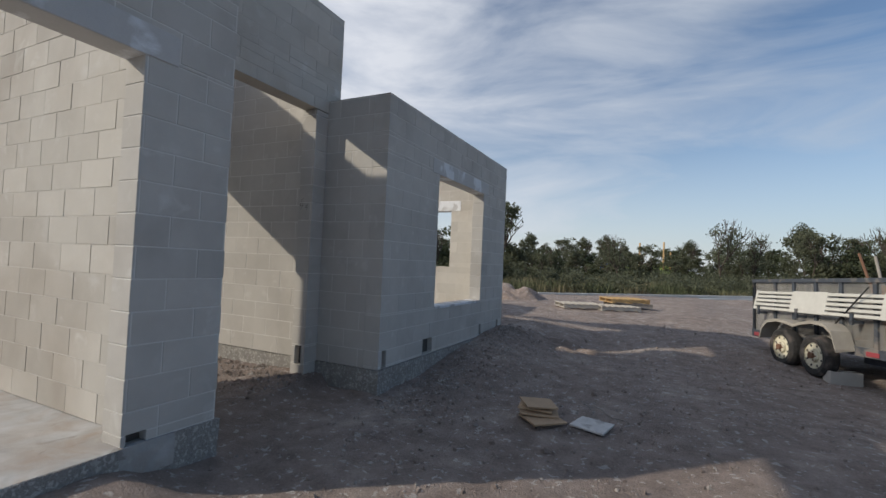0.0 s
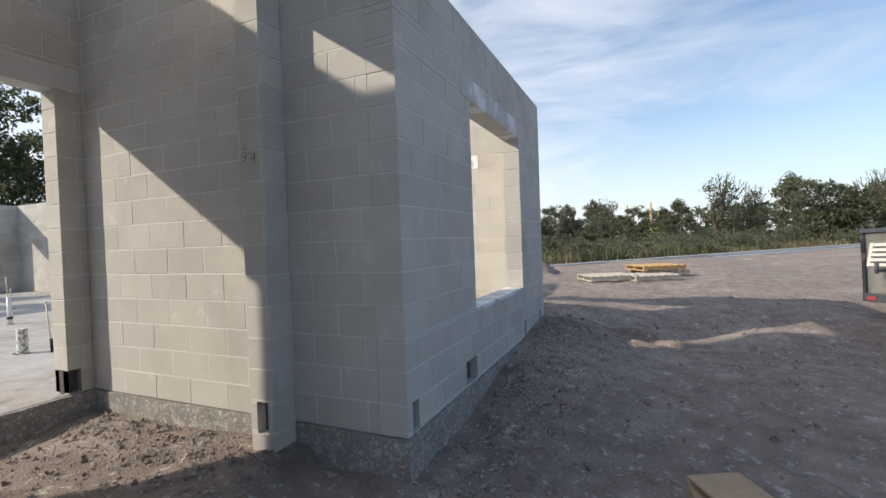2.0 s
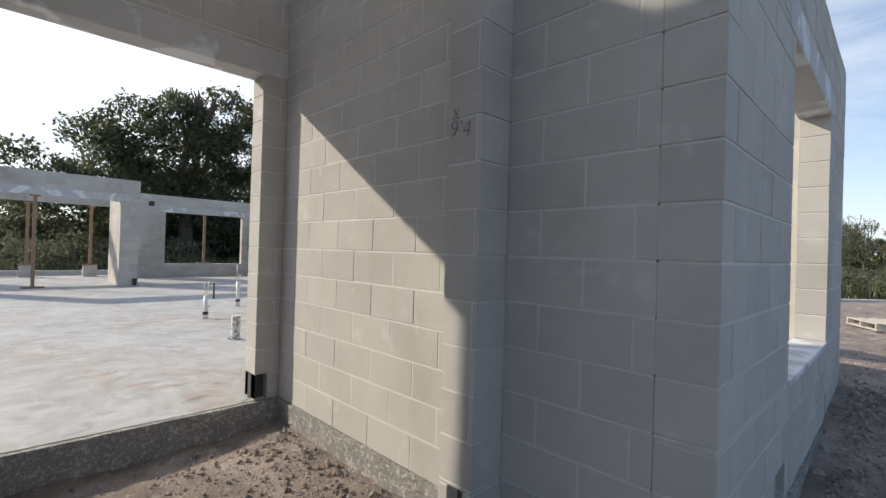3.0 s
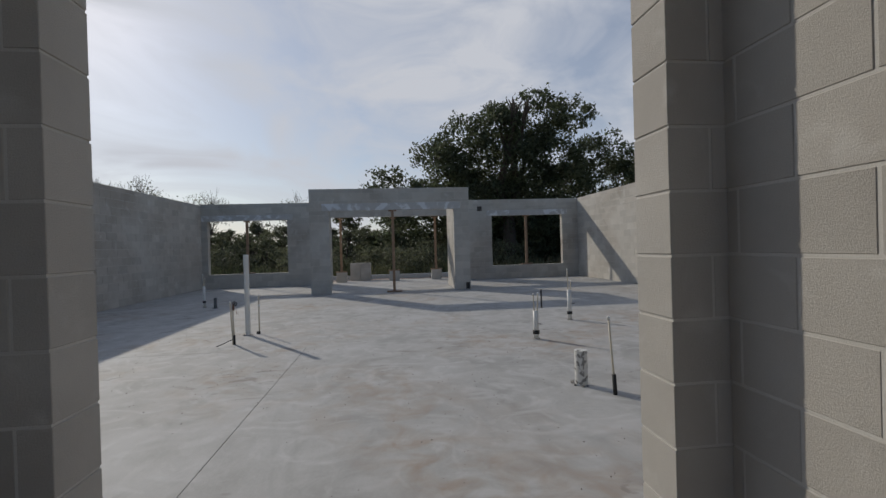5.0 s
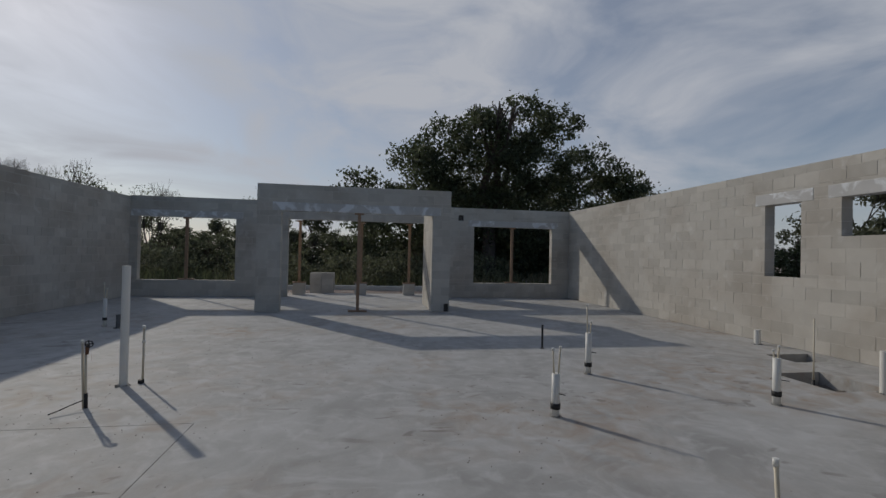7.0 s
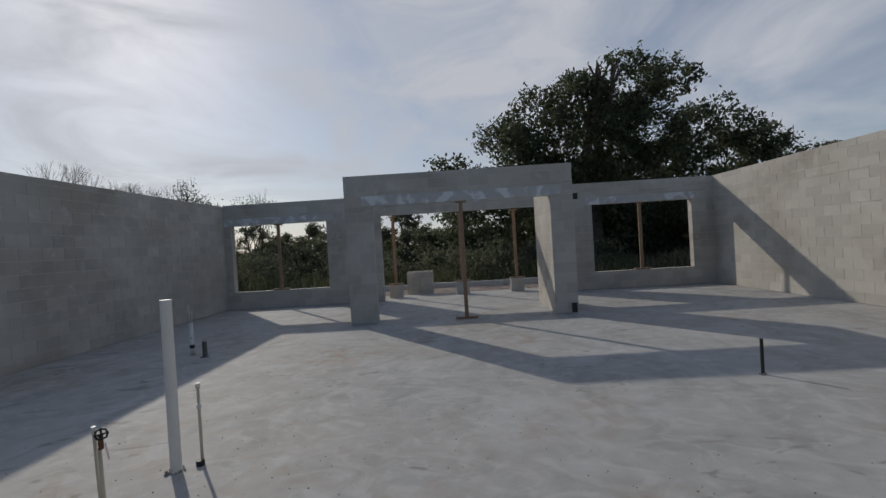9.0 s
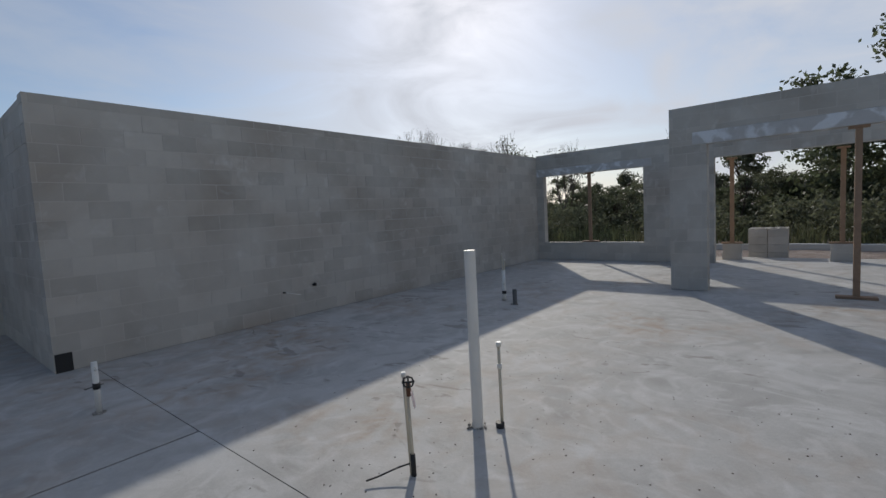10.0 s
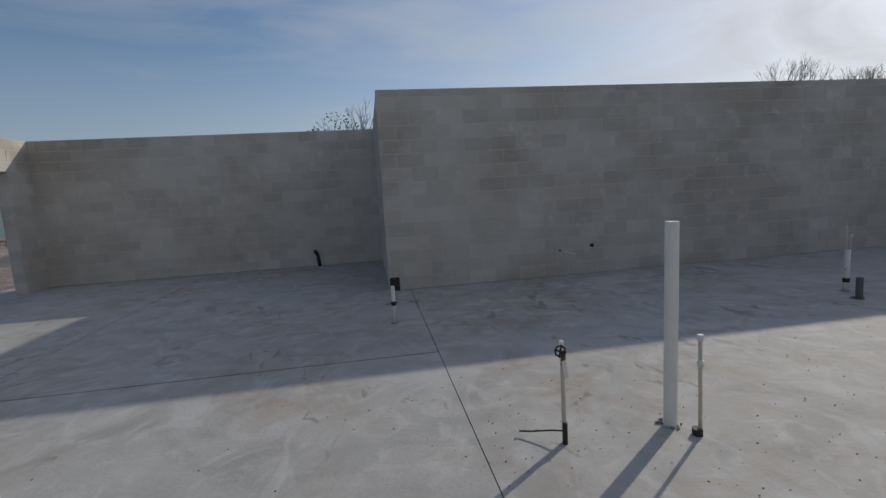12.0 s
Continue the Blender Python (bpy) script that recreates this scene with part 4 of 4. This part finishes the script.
oak = [(0, -7.5, 5.0, 2.0), (0, -4.5, 6.3, 2.5), (0.5, -3, 8.0, 2.1), (0, -0.5, 9.2, 2.1), (0.5, 2, 9.8, 2.0), (0, 4.3, 10.0, 1.7), (0, 3, 7.4, 2.6), (0, 0, 6.6, 3.0), (0, 6.5, 7.3, 2.2), (0.5, 8.5, 6.1, 1.7), (-1, -2, 4.4, 3.2), (-1, 4, 4.4, 3.4), (-1, 8, 3.6, 2.6), (-1, -6.5, 3, 2.4), (-2, 1, 3.0, 4.0)]
tree("oak_tree", "large dark live oak with a broad uneven crown", -33, 10.9, [(x, y, z, 0.93 * q) for x, y, z, q in oak], 10.0, 62000, 0.13, LEAF, 3, 0.55, 5, loose=0.14)

# prototypes for the belt of trees round the lot
rngt = random.Random(21)


def lobes_for(seed, h, w):
    r = random.Random(seed)
    out = []
    for i in range(18):
        k = r.uniform(0.04, 0.92)
        a = r.uniform(0, 6.3)
        d = w * (1 - abs(k - 0.5)) * r.uniform(0.2, 0.7)
        out.append((d * math.cos(a), d * math.sin(a), h * k, w * r.uniform(0.28, 0.48)))
    return out


protos = [tree("tree", "leafy roadside tree with a ragged green crown", 0, -200, lobes_for(40 + i, h, w), h, 5000, 0.19, LEAF if i % 2 else LEAF_B, 60 + i, 0.16, 4)
          for i, (h, w) in enumerate(((7.5, 4.2), (6.0, 4.6), (8.5, 3.6), (5.0, 4.2)))]
bare = tree("bare_tree", "thin bare tree with fine leafless twigs", -27, -14, lobes_for(7, 7.0, 2.2), 6.4, 0, 0.08, LEAF_B, 14, 0.07, 6)
sparse = tree("sparse_tree", "thin tree with sparse small leaves", -8.7, -16.5, [(0, 0, 4.3, 1.2), (0.8, 0, 4.0, 0.9), (-0.8, 0.3, 4.1, 0.9)], 5.0, 700, 0.07, LEAF_B, 9, 0.07, 5)
used = set()


def plant(i, x, y, s, turn):
    m = pose(x, y, 0.0, 0, 0, turn)
    if i not in used:
        used.add(i)
        protos[i].matrix_world = m
        protos[i].scale = (s, s, s)
        return protos[i]
    ob = copy_thing(protos[i], m)
    ob.scale = (s, s, s)
    return ob


spots = [(k % 4, -33 + 1.9 * k, 23 + 5 * rngt.random(), 0.45 + 0.12 * rngt.random()) for k in range(8)]
# behind the house, dark and dense
for k in range(30):
    y = -30 + 1.55 * k
    tall = 0.42 if y < 8 else 0.75
    spots.append((k % 4, -36 - 7 * rngt.random(), y + rngt.uniform(-0.8, 0.8), tall * rngt.uniform(0.8, 1.2)))
for k in range(8):
    spots.append((k % 2, -37 - 3 * rngt.random(), 13 + 2.2 * k, 0.8 + 0.2 * rngt.random()))
for k in range(5):
    spots.append((k % 4, -26 + 4.2 * k, 26 + 3 * rngt.random(), 0.7 + 0.2 * rngt.random()))
for k in range(34):
    spots.append((k % 4, -46 - 5 * rngt.random(), -42 + 2.3 * k, 0.5 + 0.2 * rngt.random()))
for k in range(22):
    spots.append((2 * (k % 2), -33 - 4 * rngt.random(), -22 + 1.7 * k, 0.24 + 0.12 * rngt.random()))
# north field edge
for k in range(36):
    spots.append((k % 4, -36 + 2.9 * k + rngt.uniform(-1.2, 1.2), 64 + 10 * rngt.random() + 0.2 * k, 0.68 + 0.28 * rngt.random()))
for k in range(34):
    spots.append((2 * (k % 2), -32 + 2.1 * k + rngt.uniform(-1.2, 1.2), 58 + 3 * rngt.random(), 0.38 + 0.12 * rngt.random()))
for k in range(10):
    spots.append((k % 4, 11.5 + 2.5 * k, 47 - 0.8 * k + rngt.uniform(-1, 1), 0.60 + 0.22 * rngt.random()))
for k in range(16):
    spots.append((k % 4, -26 + 1.7 * k, 48 + 0.6 * k, 0.28 + 0.16 * rngt.random()))
for k in range(26):
    spots.append((2 * (k % 2), -60 + 6.0 * k + rngt.uniform(-2, 2), 118 + 10 * rngt.random(), 0.85 + 0.3 * rngt.random()))
# south-east, behind the houses
for k in range(36):
    a = radians(-88 + 2.6 * k)
    spots.append((k % 4, 88 * math.cos(a), 88 * math.sin(a), 1.15 + 0.3 * rngt.random()))
for i, x, y, s in spots:
    plant(i, x, y, s, rngt.uniform(0, 360))
for x, y, s in ((-30, -12.5, 0.9), (-36, -9, 0.85), (-23.5, -14.5, 0.62)):
    o = copy_thing(bare, pose(x, y, 0, 0, 0, x * 40))
    o.scale = (s, s, s)
for x, y, s in ((-32, -10.8, 1.12), (-34, -8.6, 1.0), (-37, -4.0, 1.0), (-29, -11.5, 0.98)):
    o = copy_thing(sparse, pose(x, y, 0, 0, 0, x * 33))
    o.scale = (s, s, s)

thin_tree = tree("sparse_tree", "half-bare tree with pale branches and few leaves", 5.3, 50, [(0, 0, 5.2, 1.5), (1.0, 0.4, 4.2, 1.3), (-0.9, -0.3, 4.0, 1.3), (0.2, 0, 3.0, 1.6)], 6.6, 1500, 0.12, LEAF_B, 77, 0.16, 5)
for x, y, s in ((-3.8, 50, 0.78), (17.5, 50, 0.9), (8.2, 52, 0.85), (22, 47, 1.0)):
    o = copy_thing(thin_tree, pose(x, y, 0, 0, 0, x * 51))
    o.scale = (s, s, s)

# ---- scrub and grass ----
def blades(name, label, area, count, h0, h1, seed, material):
    """Upright tapering blades in tufts over area(rng) -> x, y."""
    rng = np.random.default_rng(seed)
    v, f = [], []
    while len(f) < count:
        x, y = area(rng)
        hh = rng.uniform(h0, h1)
        for _ in range(9):
            a, ln = rng.uniform(0, 6.3), rng.uniform(0.1, 0.55)
            px, py = x + rng.normal() * 0.22, y + rng.normal() * 0.22
            h = hh * rng.uniform(0.6, 1.2)
            dx, dy = math.cos(a), math.sin(a)
            w = 0.018 + 0.02 * h
            z = ground_z(px, py) - 0.03
            i = len(v)
            v += [(px - dy * w, py + dx * w, z), (px + dy * w, py - dx * w, z), (px + dx * ln * h * 0.5 + dy * w * 0.8, py + dy * ln * h * 0.5 - dx * w * 0.8, z + h * 0.6), (px + dx * ln * h, py + dy * ln * h, z + h)]
            f.append((i, i + 1, i + 2, i + 3))
    me = bpy.data.meshes.new(name)
    me.from_pydata(v, [], f)
    me.materials.append(material)
    return tagged(new(name, me), label, "grass", kind="stuff")


def field(rng):
    t = rng.random() ** 0.6
    u = rng.uniform(0.0, 1.15)
    bx, by = -9.6 + 25.6 * u, 14.3 + 30 * u
    d = 0.8 + 30 * t * rng.random()
    return bx - 0.76 * d, by + 0.65 * d


blades("field_grass", "tall dry grass and green weeds beyond the kerb", field, 70000, 0.15, 0.62, 4, GRASS)


def rear(rng):
    return -27 - 12 * rng.random() ** 1.5, rng.uniform(-22, 26)


blades("rear_weeds", "green and dry weeds behind the house", rear, 16000, 0.25, 0.8, 5, GRASS)


def lot(rng):
    return rng.uniform(10, 40), -36 + 9 * rng.random()


blades("fence_grass", "dry grass along the white fence", lot, 6000, 0.1, 0.3, 6, GRASS)


def bush_area(rng):
    while True:
        x, y = field(rng)
        if noise.noise((x * 0.2, y * 0.2, 9)) > -0.05:
            return x, y


bl = []
rb = np.random.default_rng(8)
for _ in range(420):
    x, y = bush_area(rb)
    bl.append((x, y, 0.5, 0.95 * rb.uniform(0.45, 1.4)))
for _ in range(100):
    bl.append((-28 - 8 * rb.random(), rb.uniform(-16, 12), 0.7, rb.uniform(0.8, 1.5)))
tagged(new("scrub", leaf_mesh("scrub", bl, 130000, 0.085, LEAF_B, 31, 0.2)), "low green scrub bushes in the dry field", "bushes", kind="stuff")

# stones and clods
rng = random.Random(17)
for nm, lab, mt, cnt, lo, hi in (("stones", "small pale stones scattered on the dirt", mat("stone", (0.37, 0.335, 0.305), 0.95, vary=0.2, scale=8, island=0.3), 6500, 0.003, 0.015), ("clods", "brown clods of loose dirt", DIRT, 2600, 0.006, 0.026)):
    bm = bmesh.new()
    for _ in range(cnt):
        k = rng.random()
        if k < 0.35:
            x, y = -2.05 + abs(rng.gauss(0, 0.45)), rng.uniform(4.0, 8.6)
        elif k < 0.5:
            x, y = rng.uniform(-5.2, -2.9), 4.25 - abs(rng.gauss(0, 0.5))
        else:
            x, y = rng.uniform(-2.2, 4.5), rng.uniform(2.3, 12)
        s = rng.uniform(lo, hi) * (1 if rng.random() < 0.9 else 1.6)
        m = pose(x, y, ground_z(x, y) + s * 0.2, rng.uniform(0, 360), rng.uniform(0, 360), rng.uniform(0, 360)) @ Matrix.Diagonal((s, s * rng.uniform(0.6, 1), s * rng.uniform(0.4, 0.8), 1))
        vs = [bm.verts.new(m @ Vector(c)) for c in ((1, 0, 0), (-1, 0, 0.1), (0, 1, 0), (0.1, -1, 0), (0, 0.1, 1), (0, 0, -1))]
        for a, b, c in ((0, 2, 4), (2, 1, 4), (1, 3, 4), (3, 0, 4), (2, 0, 5), (1, 2, 5), (3, 1, 5), (0, 3, 5)):
            bm.faces.new((vs[a], vs[b], vs[c]))
    solid(nm, bm, mt, lab, "stones", "stuff")
# crumbs on the slab
bm = bmesh.new()
for _ in range(700):
    cx, cy = rng.choice(((-11.2, 1.1), (-10.5, 1.0), (-7.6, 4.0), (-12, 3), (-9, 2), (-13.5, 1), (-10, 4.5)))
    x, y, s = cx + rng.gauss(0, 0.9), cy + rng.gauss(0, 0.7), rng.uniform(0.0015, 0.0045)
    box(bm, -s, s, -s, s, -s * 0.4, s * 0.5, pose(x, y, F + s * 0.3, rng.uniform(0, 40), 0, rng.uniform(0, 90)))
solid("slab_crumbs", bm, DARK_SOIL, "dark crumbs of dirt on the slab", "dirt", "stuff")

# ---- beyond the garage ----
BLUE = mat("blue_plastic", (0.01, 0.17, 0.62), 0.45, vary=0.08, scale=3, bump=0.05)
PALE_BLUE = mat("white_roof_plastic", (0.70, 0.74, 0.78), 0.5, vary=0.05)
potty = thing("portable_toilet", "blue plastic portable toilet with a white roof", "toilet cabin", (6.35, -9.0, -0.32), -38)
bm = bmesh.new()
box(bm, -0.55, 0.55, -0.55, 0.55, 0.08, 1.92)
part("cabin", bm, BLUE, potty, bevel=0.03)
bm = bmesh.new()
box(bm, -0.60, 0.60, -0.60, 0.60, 0.0, 0.10)
part("skid_base", bm, BLACK, potty, bevel=0.02)
bm = bmesh.new()
vs = box(bm, -0.59, 0.59, -0.59, 0.59, 1.90, 2.06)
for v in vs:
    if v.co.z > 2:
        v.co.x *= 0.72
        v.co.y *= 0.72
part("roof", bm, PALE_BLUE, potty, "translucent white domed roof", bevel=0.03)
for sx, sy, tz in ((0, -0.56, 0), (-0.56, 0, 90)):
    for z0, z1 in ((0.25, 0.95), (1.05, 1.75)):
        bm = bmesh.new()
        box(bm, -0.40, 0.40, -0.02, 0.02, z0, z1)
        q = part("panel", bm, BLUE, potty, bevel=0.015)
        q.matrix_basis = pose(sx, sy, 0, 0, 0, tz)

TARP = mat("black_tarp", (0.025, 0.026, 0.03), 0.45, vary=0.3, scale=4, fine=30, bump=0.3, dist=0.02)


def heap(name, label, category, x, y, w, d, h, material, seed, amp=0.25, res=40):
    """A mound with folds, sitting on the ground."""
    bm = bmesh.new()
    bmesh.ops.create_grid(bm, x_segments=res, y_segments=res, size=1.0)
    for v in bm.verts:
        q = v.co.copy()
        e = max(0.0, 1 - q.x * q.x) * max(0.0, 1 - q.y * q.y)
        z = h * e ** 0.7 * (1 + amp * 2 * noise.noise(Vector((q.x * 2 + seed, q.y * 2, 0)))) + amp * 0.35 * h * noise.noise(Vector((q.x * 7, q.y * 7 + seed, 1))) * e
        px, py = x + q.x * w, y + q.y * d
        v.co = Vector((px, py, ground_z(px, py) + z - 0.06))
    for f in bm.faces:
        f.smooth = True
    return solid(name, bm, material, label, category)


SAND = mat("pale_sand", (0.46, 0.38, 0.30), 1.0, vary=0.18, scale=3, fine=30, bump=0.6, dist=0.02)
heap("tarp_heap", "crumpled black plastic sheet over a heap", "tarp", 4.0, -7.0, 1.2, 1.2, 0.6, TARP, 4, 0.95)
heap("sand_heap", "low heap of pale sand by the garage", "sand", 1.2, -5.2, 1.7, 1.3, 0.28, SAND, 8, 0.9)
heap("sand_heap", "pale spoil bank of sandy earth", "sand", 7.5, -17.5, 5.0, 2.0, 0.5, SAND, 2, 1.0)
heap("dirt_heap", "dark mound of dirt near the fence", "dirt", 11, -17, 2.0, 1.5, 0.7, DIRT, 12, 0.5)
heap("dirt_heap", "small mound of sandy dirt by the kerb", "dirt", -4.6, 16.6, 1.3, 0.9, 0.45, DIRT, 15, 0.5)
# added mound: a sunlit strip of level ground, put into the shape
heap("dirt_ridge", "low added ridge of dirt standing for a strip of sunlight", "dirt", -0.6, 8.3, 1.5, 0.3, 0.10, DIRT, 19, 0.8)
TEAL = mat("teal_sewer_pipe", (0.02, 0.36, 0.30), 0.5, vary=0.1)
for x, y, dx, dy, h in ((0.4, -8.25, 0.02, 0.0, 0.50), (0.8, -9.4, -0.45, 0.15, 0.42)):
    ob = thing("sewer_stub", "teal plastic sewer pipe stub in the dirt", "pipe", (x, y, -0.2))
    bm = bmesh.new()
    tube(bm, (0, 0, 0), (dx, dy, h), 0.065, sides=16)
    tube(bm, (dx * 0.75, dy * 0.75, h * 0.75), (dx * 1.01, dy * 1.01, h * 1.01), 0.075, sides=16)
    part("tube", bm, TEAL, ob)
ob = thing("yellow_hose", "bent yellow hose beside the garage pier", "hose", (-1.3, -6.3, 0))
bm = bmesh.new()
pts = [Vector((0.0, 0, 0)), Vector((0.0, 0.0, 0.45)), Vector((0.03, 0.05, 0.8)), Vector((-0.02, 0.2, 1.02)), Vector((-0.05, 0.35, 1.05))]
for a, b in zip(pts, pts[1:]):
    tube(bm, a, b, 0.017, sides=8)
part("tube", bm, mat("yellow_plastic", (0.7, 0.45, 0.03), 0.5), ob)

# white fence and houses
VINYL = mat("white_vinyl", (0.60, 0.70, 0.68), 0.5, vary=0.05, scale=2, bump=0.05)
fence = thing("fence", "long white vinyl privacy fence", "fence")
A, B = Vector((8, -39.5, 0)), Vector((62, -26, 0))
n = 24
ang = math.degrees(math.atan2(B.y - A.y, B.x - A.x))
span = (B - A).length / n
bmp = bmesh.new()
box(bmp, -0.07, 0.07, -0.07, 0.07, -0.3, 1.95)
vs = box(bmp, -0.09, 0.09, -0.09, 0.09, 1.95, 2.0)
post_me = mesh_of("post", bmp, VINYL)
bmp = bmesh.new()
for k in range(12):
    w = (span - 0.14) / 12
    box(bmp, 0.07 + k * w, 0.07 + (k + 1) * w - 0.008, -0.015, 0.015, 0.0, 1.8)
box(bmp, 0.07, span - 0.07, -0.03, 0.03, 1.72, 1.84)
box(bmp, 0.07, span - 0.07, -0.03, 0.03, -0.02, 0.1)
panel_me = mesh_of("panel", bmp, VINYL)
for i in range(n):
    p = A.lerp(B, i / n)
    for nm, me in (("post", post_me), ("panel", panel_me)):
        o = new(nm, me)
        o.parent = fence
        o.matrix_basis = pose(p.x, p.y, 0.0, 0, 0, ang)
ROOF = mat("grey_shingles", (0.10, 0.105, 0.115), 0.95, vary=0.2, scale=1.5, fine=12, bump=0.4)
STUCCO = mat("pale_stucco", (0.62, 0.58, 0.52), 0.9, vary=0.06)
TAN = mat("tan_roof", (0.42, 0.36, 0.30), 0.9, vary=0.12, scale=2)


def house(x, y, w, d, h, ridge, turn, roof_mat, label):
    ob = thing("house", label, "house", (x, y, 0), turn)
    bm = bmesh.new()
    box(bm, -w / 2, w / 2, -d / 2, d / 2, -0.3, h)
    part("wall", bm, STUCCO, ob)
    bm = bmesh.new()
    o = 0.5
    e = [bm.verts.new(c) for c in ((-w / 2 - o, -d / 2 - o, h), (w / 2 + o, -d / 2 - o, h), (w / 2 + o, d / 2 + o, h), (-w / 2 - o, d / 2 + o, h))]
    r = [bm.verts.new((-w / 2 + d / 2, 0, h + ridge)), bm.verts.new((w / 2 - d / 2, 0, h + ridge))]
    for f in ((e[0], e[1], r[1], r[0]), (e[1], e[2], r[1]), (e[2], e[3], r[0], r[1]), (e[3], e[0], r[0]), (e[3], e[2], e[1], e[0])):
        bm.faces.new(f)
    part("roof", bm, roof_mat, ob, "hipped shingle roof")
    bm = bmesh.new()
    box(bm, -w / 2 - o - 0.02, w / 2 + o + 0.02, -d / 2 - o - 0.02, d / 2 + o + 0.02, h - 0.2, h - 0.01)
    part("fascia", bm, WHITE, ob, "white roof edge board")
    for u in (-0.3, 0.0, 0.3):
        for s in (-1, 1):
            bm = bmesh.new()
            box(bm, u * w - 0.6, u * w + 0.6, s * d / 2 - 0.03, s * d / 2 + 0.03, 0.9, 2.1)
            part("window", bm, BLACK, ob, "dark window")
    return ob


house(30, -47, 17, 11, 2.4, 2.6, 14, ROOF, "single-storey house with a dark grey hipped roof")
house(52, -40, 15, 11, 2.6, 3.0, 14, ROOF, "single-storey house with a dark grey hipped roof")
house(66, -50, 12, 9, 2.8, 2.6, 40, TAN, "pale house with a tan gabled roof")

# far site beyond the field
for x, y, h in ((-3.0, 78, 6.3), (0.4, 80, 6.6), (1.4, 80, 5.2)):
    ob = thing("wooden_pole", "bare timber pole at a distant site", "pole", (x, y, -0.2), 0, "far poles")
    bm = bmesh.new()
    tube(bm, (0, 0, 0), (0, 0, h), 0.16, 0.13, sides=10)
    part("shaft", bm, YELLOW_WOOD, ob)
ob = thing("blue_tank", "small blue site tank far off", "tank", (-7.5, 76, 2.0))
bm = bmesh.new()
box(bm, -1.2, 1.2, -0.5, 0.5, -2.0, 1.1)
part("body", bm, BLUE, ob, bevel=0.15)
heap("site_bank", "distant pale earth bank with grass", "dirt", -1.0, 82, 9, 4, 2.4, mat("far_bank", (0.20, 0.26, 0.07), 1.0, vary=0.3, scale=0.4), 3, 0.2)
# marker flag behind the house
ob = thing("marker_flag", "small pink survey flag on a stake", "flag", (-25.5, -1.1, 0.05))
rod(ob, (0, 0, 0), (0, 0, 0.75), 0.012, OLD_WOOD, "stake")
bm = bmesh.new()
box(bm, -0.004, 0.004, 0.0, 0.13, 0.62, 0.74)
part("flag", bm, RED, ob)

# pencil note "9'4" on the pilaster: two figures, an apostrophe and a cross
cu = bpy.data.curves.new("pencil_note", "FONT")
cu.body, cu.size, cu.extrude, cu.offset = "x\n9'4", 0.115, 0.0004, -0.003
cu.space_line = 0.7
tx = new("pencil_note", cu)
bpy.context.view_layer.update()
me = bpy.data.meshes.new_from_object(tx.evaluated_get(bpy.context.evaluated_depsgraph_get()))
bpy.data.objects.remove(tx)
me.materials.clear()
me.materials.append(mat("pencil", (0.16, 0.15, 0.14), 0.9, vary=0.3, scale=60, bump=0))
tx = tagged(new("pencil_note", me), "pencilled cross and height note 9'4 on a pilaster", "writing")
tx.matrix_world = pose(-3.205, 4.1138, 2.09, 90, 8, 0)

# ---- window sill ----
bm = bmesh.new()
box(bm, -2.36, -2.145, 5.605, 7.265, 0.835, 0.872)
solid("window_sill", bm, LINTEL, "rough precast concrete window sill", "sill", "structure", bevel=0.005)

# ---- single blocks of the walls that the walk passes ----
shared = {}
j = 0.0045
for ob, axis, lo, hi, blocks in PIECES:
    for a, b, c, d, pr, fa, fb in blocks:
        a, b = a + (0 if fa else j), b - (0 if fb else j)
        L, h = round(b - a, 3), round(d - c - 2 * j, 3)
        key = (axis, L, h)
        if key not in shared:
            bm = bmesh.new()
            t = (hi - lo) / 2
            if axis == "x":
                box(bm, -L / 2, L / 2, -t, t, -h / 2, h / 2)
            else:
                box(bm, -t, t, -L / 2, L / 2, -h / 2, h / 2)
            shared[key] = mesh_of("block", bm, BLOCK_PIECE, bevel=0.002)
        blk = new("block", shared[key])
        blk.parent = ob
        u, v, z = (a + b) / 2, (lo + hi) / 2 + pr, (c + d) / 2
        blk.matrix_basis = pose(u, v, z) if axis == "x" else pose(v, u, z)
